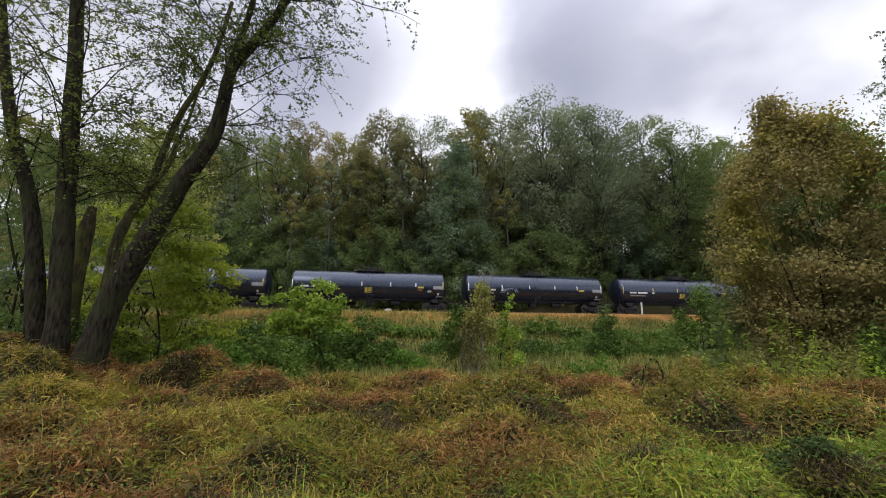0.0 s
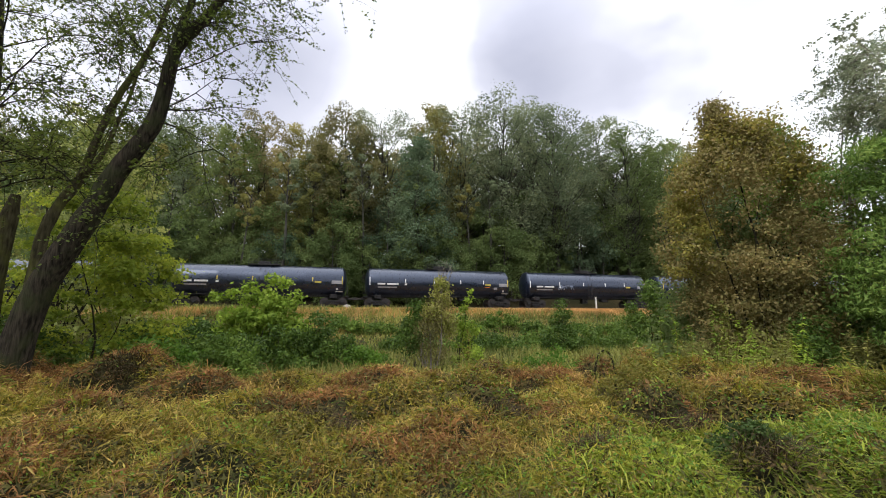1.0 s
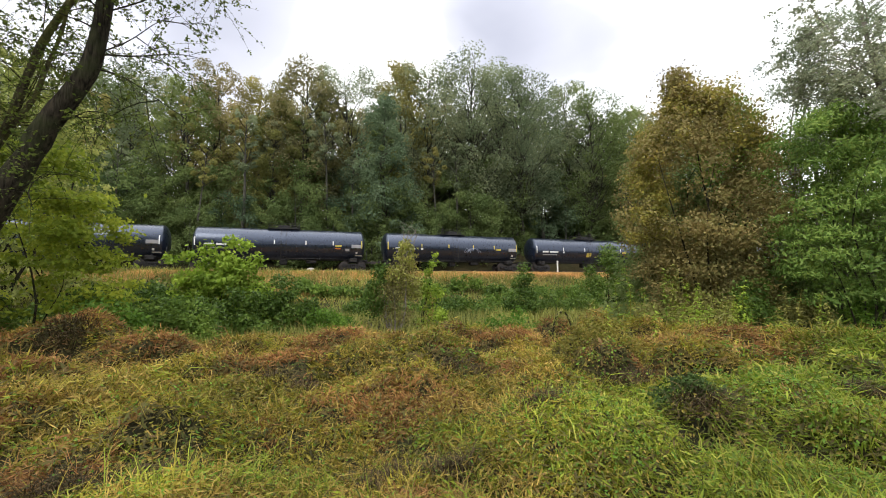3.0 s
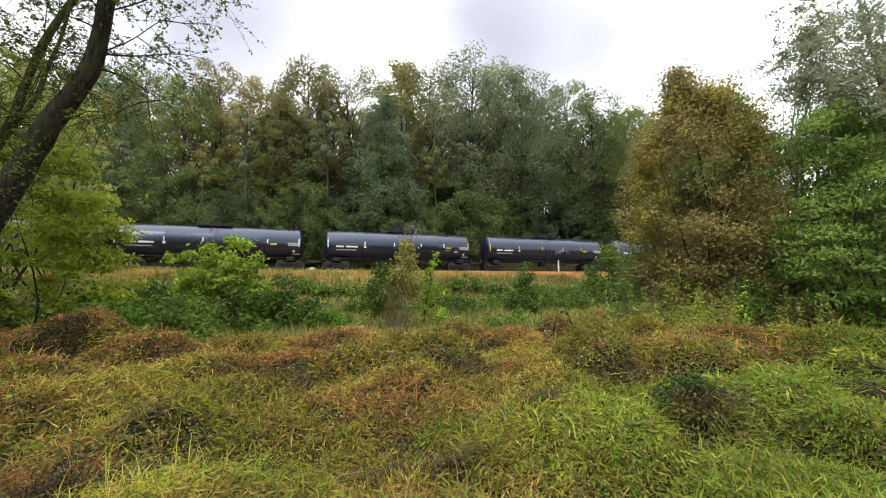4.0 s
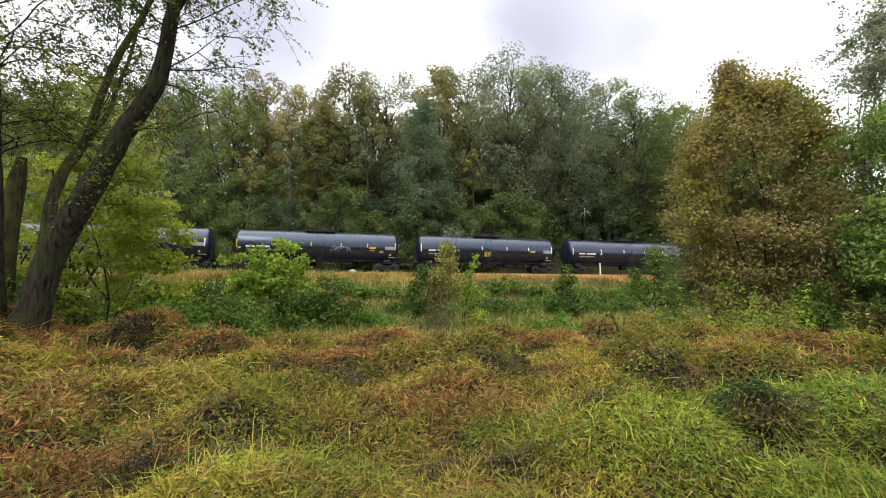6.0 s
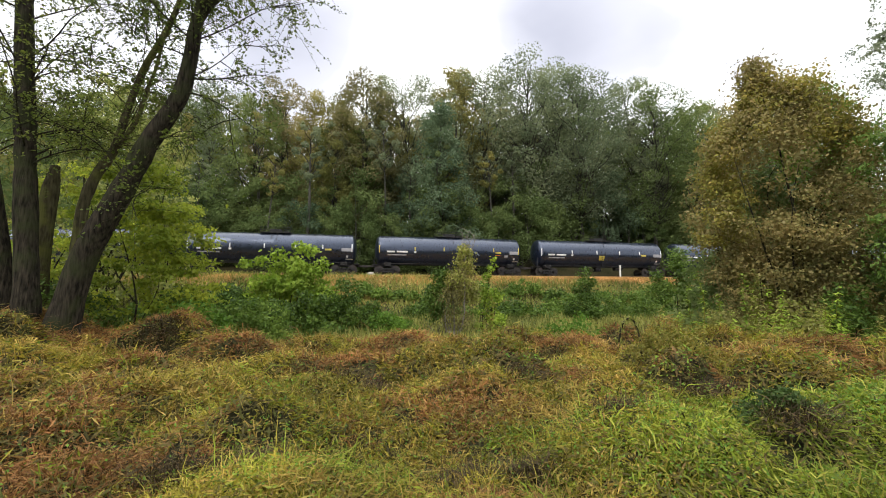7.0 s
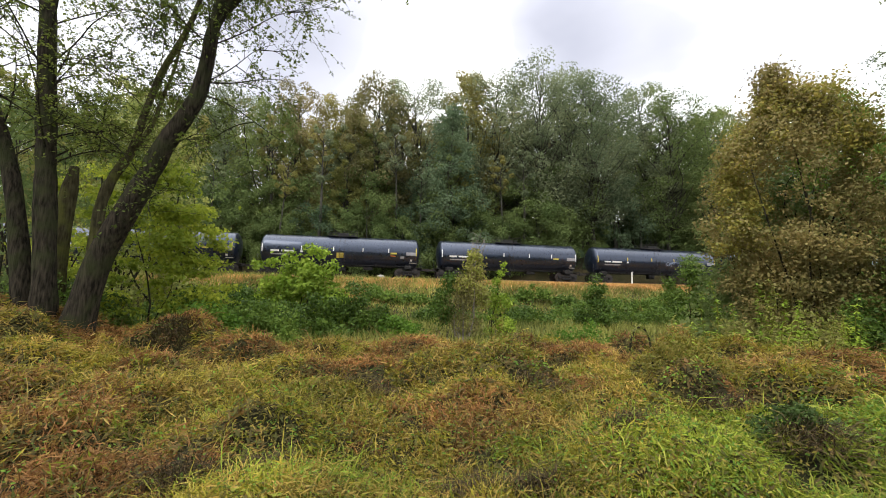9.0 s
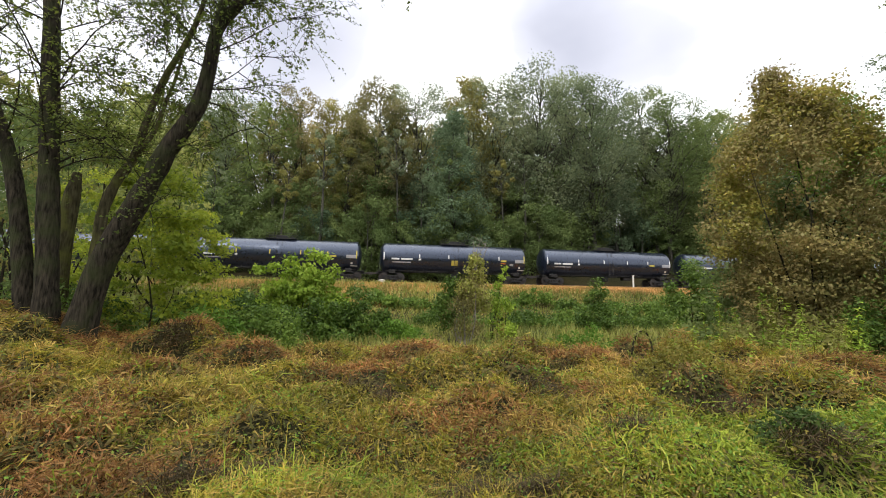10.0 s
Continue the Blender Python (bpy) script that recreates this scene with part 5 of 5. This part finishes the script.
def patchy(x, y, s, seed):
    """A slow wander between 0 and 1 over the field."""
    a = seed * 1.7
    v = np.sin(x * s + a + 1.3 * np.sin(y * s * 0.7 + a)) + np.sin(y * s * 1.3 - a * 2 + 1.1 * np.sin(x * s * 0.9)) + 0.7 * np.sin((x + y) * s * 2.1 + a)
    return np.clip(v / 4.4 + 0.5, 0, 1)


def greenness(x, y):
    """More green to the near right, where the grass grows fresh."""
    g = smooth(1.0, 3.3, x - 0.35 * (y - 4)) * smooth(8.2, 5.2, y - 0.22 * (x - 4)) + 0.6 * np.exp(-((x + 0.9) ** 2 + (y - 4.2) ** 2) / 1.1) + 0.3 * smooth(14, 17, y) + 0.25 * smooth(8, 13, x) + (0.2 + 0.2 * smooth(-2, 1, x)) * smooth(0.5, 0.75, patchy(x, y, 1.1, 11)) * smooth(11, 7, y)
    return np.clip(g, 0, 1)


def redness(x, y):
    r = np.zeros_like(x)
    for rx, ry, rr in ((-8.0, 14.0, 2.0), (-4.2, 11.6, 0.9), (-1.5, 8.9, 0.7), (-0.1, 11.8, 1.3), (0.5, 6.2, 0.8), (3.5, 12.8, 1.1), (6.7, 14.8, 0.9), (7.2, 10.7, 1.4), (7.4, 8.2, 0.9), (8.6, 8.3, 0.7), (-2.6, 4.5, 0.5), (0.4, 3.7, 0.4), (-9.6, 13.4, 1.4), (13.4, 10.7, 0.8), (4.7, 12.4, 0.8), (2.6, 8.3, 0.5),
                       (-3.2, 4.3, 0.9), (-4.6, 5.6, 0.9), (-6.5, 6.4, 0.9), (-13.8, 13.2, 1.6), (-11.5, 13.8, 1.2), (-7.1, 11.4, 1.0), (-5.5, 11.5, 0.8), (8.6, 15.2, 0.6), (4.7, 7.4, 0.5), (-5.9, 9.3, 0.6), (9.4, 10.0, 1.0), (1.5, 9.4, 0.5)):
        r = np.maximum(r, np.exp(-((x - rx) ** 2 + ((y - ry) * 1.2) ** 2) / rr ** 2))
    return np.clip(r * 1.2 + 0.35 * (patchy(x, y, 1.7, 3) - 0.55), 0, 1)


def slope_flow(x, y):
    h = 0.15
    return np.stack([-(height(x + h, y) - height(x - h, y)), -(height(x, y + h) - height(x, y - h)), np.zeros_like(x)], 1) / (2 * h) * 1.8


def grass(seed, name, label, n, keep, length, width, lean, material, x0=-22, x1=26, y0=1.2, y1=18.5):
    """Grass over a stretch of ground; each blade has three corners."""
    rng = np.random.default_rng(seed)
    x, y = scatter(rng, n, x0, x1, y0, y1, keep)
    base = np.stack([x, y, height(x, y) - 0.03], 1)
    far = np.clip(np.hypot(x, y) / 9.0, 0.75, 2.2)
    n, a = len(x), rng.random(len(x)) * 2 * np.pi
    head = np.stack([np.cos(a), np.sin(a), np.zeros(n)], 1)
    sd = np.stack([-head[:, 1], head[:, 0], np.zeros(n)], 1) * (width * far * (0.6 + 0.8 * rng.random(n)) * 0.5)[:, None]
    tip = base + (head * lean * (0.4 + 0.9 * rng.random(n))[:, None] + np.array([0, 0, 1.0])) * (length * (0.5 + rng.random(n)) / math.hypot(1, lean))[:, None]
    ob = new(name, mesh_of(name, np.stack([base - sd, base + sd, tip], 1).reshape(-1, 3), [np.arange(3 * n).reshape(n, 3)], material))
    return tagged(ob, label, "grass", kind="stuff")


def fan_out(rng, n, near=2.2, far=18.5, p=1.25):
    """Places over the field, thinning with distance from the near edge."""
    r = near + (far - near) * rng.random(n) ** p
    a = np.radians(rng.uniform(-52, 62, n))
    return r * np.sin(a), r * np.cos(a)


GROWTH = {"green": ("green_growth", "fresh green grass and weeds at the near side of the field", M["g_green"]), "yellow": ("yellowing_growth", "yellow-green drying grass tangled over the field", M["g_yellow"]),
          "straw": ("straw_growth", "straw-coloured dead stems matted over the field", M["g_straw"]), "rust": ("rust_growth", "rust-brown withered growth in patches of the field", M["g_rust"])}


# flanks of the humps with bare dead stems, dark for shade: x, y, radius
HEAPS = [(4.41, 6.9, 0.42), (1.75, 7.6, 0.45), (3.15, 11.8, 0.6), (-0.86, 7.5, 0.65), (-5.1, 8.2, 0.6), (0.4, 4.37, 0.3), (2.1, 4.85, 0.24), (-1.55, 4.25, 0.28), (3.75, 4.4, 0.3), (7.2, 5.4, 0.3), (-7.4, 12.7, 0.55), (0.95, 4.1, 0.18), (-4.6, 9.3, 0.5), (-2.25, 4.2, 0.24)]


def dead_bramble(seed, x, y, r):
    """Dead brown stems arching down the side of a hump, coloured dark for its shade."""
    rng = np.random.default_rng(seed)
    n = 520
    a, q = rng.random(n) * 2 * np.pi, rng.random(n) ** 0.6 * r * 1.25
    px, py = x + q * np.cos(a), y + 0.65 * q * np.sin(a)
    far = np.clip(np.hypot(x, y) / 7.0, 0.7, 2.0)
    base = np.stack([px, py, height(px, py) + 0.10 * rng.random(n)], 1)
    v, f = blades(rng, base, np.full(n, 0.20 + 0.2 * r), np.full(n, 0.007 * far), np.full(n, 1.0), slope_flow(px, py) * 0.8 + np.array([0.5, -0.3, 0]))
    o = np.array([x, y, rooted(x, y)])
    bramble = new("dead_bramble", mesh_of("dead_bramble", v - o, f, M["g_dead_shade"]))
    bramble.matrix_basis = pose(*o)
    tagged(bramble, "dull brown dead bramble, coloured dark for the shaded side of a hump", "bramble", "dead brambles in the field")


def field_growth(seed=70, n_lump=9600):
    """Lumps of tangled growth: each is a dome of narrow leaves with longer blades arching out of it, of one colour."""
    rng = np.random.default_rng(seed)
    x, y = fan_out(rng, n_lump)
    clear = ((x - 3.85) ** 2 + (y - 4.7) ** 2 > 0.1) & ((x - 4.5) ** 2 + (y - 8.0) ** 2 > 0.4)
    for hx, hy, hr in HEAPS:
        clear &= ((x - hx) ** 2 + ((y - hy) * 1.5) ** 2 > (hr * 1.1) ** 2) | (rng.random(len(x)) < 0.08)
    x, y = x[clear], y[clear]
    steep = np.linalg.norm(slope_flow(x, y), axis=1)
    stay = rng.random(len(x)) > 0.35 * smooth(1.3, 2.6, steep)
    x, y = x[stay], y[stay]
    n_lump = len(x)
    far = np.clip(np.hypot(x, y) / 7.0, 0.7, 2.0)
    g, r, q = greenness(x, y), redness(x, y), patchy(x, y, 1.3, 2)
    w = np.stack([0.03 + 1.0 * g ** 1.5, 0.85 * (1 - g) * (1 - 0.8 * r) * (0.35 + q), 0.55 * (1 - g) * (1.25 - q) * (1 - 0.5 * r), 3.4 * r ** 1.3 * (1 - 0.7 * g)], 1)
    w = np.cumsum(w / w.sum(1, keepdims=True), 1)
    kind = (rng.random(n_lump)[:, None] > w).sum(1).clip(0, 3)
    size = (0.10 + 0.20 * rng.random(n_lump) ** 1.6) * np.sqrt(far)
    hgt = size * (0.4 + 0.75 * rng.random(n_lump))
    flow = slope_flow(x, y)
    lie = rng.random(n_lump) * 2 * np.pi
    comb = np.stack([np.cos(lie), np.sin(lie), -0.25 + 0.5 * rng.random(n_lump)], 1) * 0.75
    for i, key in enumerate(GROWTH):
        name, label, material = GROWTH[key]
        idx = np.where(kind == i)[0]
        pick = rng.choice(idx, len(idx) * (48 if key == "green" else 45))
        n = len(pick)
        d = unit(rng.normal(size=(n, 3)))
        d[:, 2] = np.abs(d[:, 2])
        rr = (0.45 + 0.65 * rng.random(n))[:, None]
        off = d * rr * np.stack([size[pick], size[pick], hgt[pick]], 1)
        px, py = x[pick] + off[:, 0], y[pick] + off[:, 1]
        c = np.stack([px, py, height(px, py) + off[:, 2]], 1)
        out = np.stack([d[:, 0], d[:, 1], -0.35 + 0.5 * rng.random(n)], 1)
        ax = unit(out * 0.45 + comb[pick] + flow[pick] * 1.1 + rng.normal(size=(n, 3)) * 0.75)
        nrm = unit(d + rng.normal(size=(n, 3)) * 0.45)
        sd = unit(np.cross(ax, nrm))
        s = ((0.6 + 0.8 * rng.random(n)) * far[pick])[:, None]
        L, W = (0.135, 0.0165) if key != "green" else (0.135, 0.021)
        ax, sd = ax * s * L / 2, sd * s / np.maximum(1.0, far[pick])[:, None] ** 0.55 * W / 2
        near = np.hypot(px, py) < 8.0
        v1 = np.stack([c - ax, c + sd - ax * 0.2, c + ax, c - sd - ax * 0.2], 1)[near].reshape(-1, 3)
        v0 = np.stack([c - ax, c + sd * 1.1 + ax * 0.6, c - sd * 1.1 + ax * 0.6], 1)[~near].reshape(-1, 3)
        n1, n0 = int(near.sum()), int((~near).sum())
        pick = rng.choice(idx, len(idx) * 4)
        m = len(pick)
        a, rad = rng.random(m) * 2 * np.pi, size[pick] * rng.random(m)
        bx, by = x[pick] + rad * np.cos(a), y[pick] + rad * np.sin(a)
        base = np.stack([bx, by, height(bx, by) + 0.02], 1)
        head = np.stack([np.cos(a), np.sin(a), np.zeros(m)], 1) * 0.5 + flow[pick] + comb[pick] * np.array([1, 1, 0])
        v2, f2 = blades(rng, base, hgt[pick] * (1.0 + 0.5 * rng.random(m)) + 0.05, 0.0090 * far[pick] * (1.2 if key == "green" else 0.9), np.full(m, 0.7), head * 1.3)
        ob = new(name, mesh_of(name, np.concatenate([v1, v0, v2]), [np.arange(4 * n1).reshape(n1, 4), 4 * n1 + np.arange(3 * n0).reshape(n0, 3)] + [q_ + 4 * n1 + 3 * n0 for q_ in f2], material))
        tagged(ob, label, "grass", kind="stuff")


field_growth()
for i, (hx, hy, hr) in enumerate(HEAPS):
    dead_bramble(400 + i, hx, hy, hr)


def bank_keep(x, y):
    d = (y - TRACK_A - TRACK_B * x) / TRACK_N
    slip = np.exp(-(((x + 6.6) / 1.6) ** 2 + ((y - 33) / 4.5) ** 2))
    return np.where((d > -16) & (d < -2.6), np.clip(0.04 + 0.96 * smooth(-9.5, -6.5, d) + slip, 0, 1), 0.0)


grass(75, "bank_grass", "golden dry grass along the railway bank", 330000, bank_keep, 0.42, 0.045, 1.6, M["g_bank"], -24, 36, 32, 51)
grass(76, "ditch_grass", "green grass in the ditch below the bank", 70000, lambda x, y: np.where((np.abs(x) < 1.0 * y), 0.8 * smooth(15.5, 17, y), 0.0), 0.55, 0.038, 0.7, M["g_ditch"], -28, 32, 15, 42)


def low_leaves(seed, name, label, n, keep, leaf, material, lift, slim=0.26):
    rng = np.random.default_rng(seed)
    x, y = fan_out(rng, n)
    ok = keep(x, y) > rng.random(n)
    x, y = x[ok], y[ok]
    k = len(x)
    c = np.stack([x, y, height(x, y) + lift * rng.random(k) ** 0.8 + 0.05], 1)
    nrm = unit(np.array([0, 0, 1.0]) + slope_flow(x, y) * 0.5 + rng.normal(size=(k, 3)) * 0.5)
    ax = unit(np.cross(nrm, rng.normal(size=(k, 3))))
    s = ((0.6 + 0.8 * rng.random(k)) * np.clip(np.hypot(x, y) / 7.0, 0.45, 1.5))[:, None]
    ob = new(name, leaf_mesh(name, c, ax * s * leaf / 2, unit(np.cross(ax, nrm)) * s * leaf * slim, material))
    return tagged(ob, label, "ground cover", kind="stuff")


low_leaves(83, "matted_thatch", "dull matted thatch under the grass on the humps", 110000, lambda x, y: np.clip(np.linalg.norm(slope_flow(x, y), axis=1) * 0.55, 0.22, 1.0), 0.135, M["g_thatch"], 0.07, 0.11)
low_leaves(81, "vine_leaves", "small olive and yellow vine leaves trailing over the field", 120000, lambda x, y: (0.1 + 0.5 * patchy(x, y, 1.4, 5)) * (1 - 0.5 * redness(x, y)), 0.046, M["l_vine"], 0.14)
low_leaves(82, "green_leaves", "broad green weed leaves in the near growth", 150000, lambda x, y: np.clip(0.7 * greenness(x, y) * patchy(x, y, 1.9, 7) + 0.05, 0, 1), 0.05, M["l_fresh"], 0.15)


def around(x, y):
    r = np.hypot(x, y)
    return np.where((r > 1.3) & (r < 14) & ((y < 0.4 * np.abs(x) + 2.2)), np.clip(3.0 / r, 0, 1), 0.0)


grass(77, "rough_grass", "rough yellow-green grass around the viewpoint", 150000, around, 0.30, 0.024, 0.8, M["g_yellow"], -14, 14, -12, 6)


# ---- what moves ----
def motions():
    for car, k in cars:
        walk(car, [(t, along(GAP0 + CAR * (k + 0.5) + SPEED * t, 0, RAIL_Z)) for t in np.arange(0, 10.01, 0.5)])
    turn = math.degrees(SPEED / WHEEL_R)
    for w, ax in wheelsets:
        walk(w, [(i / 30, pose(ax, 0, WHEEL_R) @ Matrix.Rotation(radians(turn * i / 30), 4, "Y")) for i in range(301)])


motions()
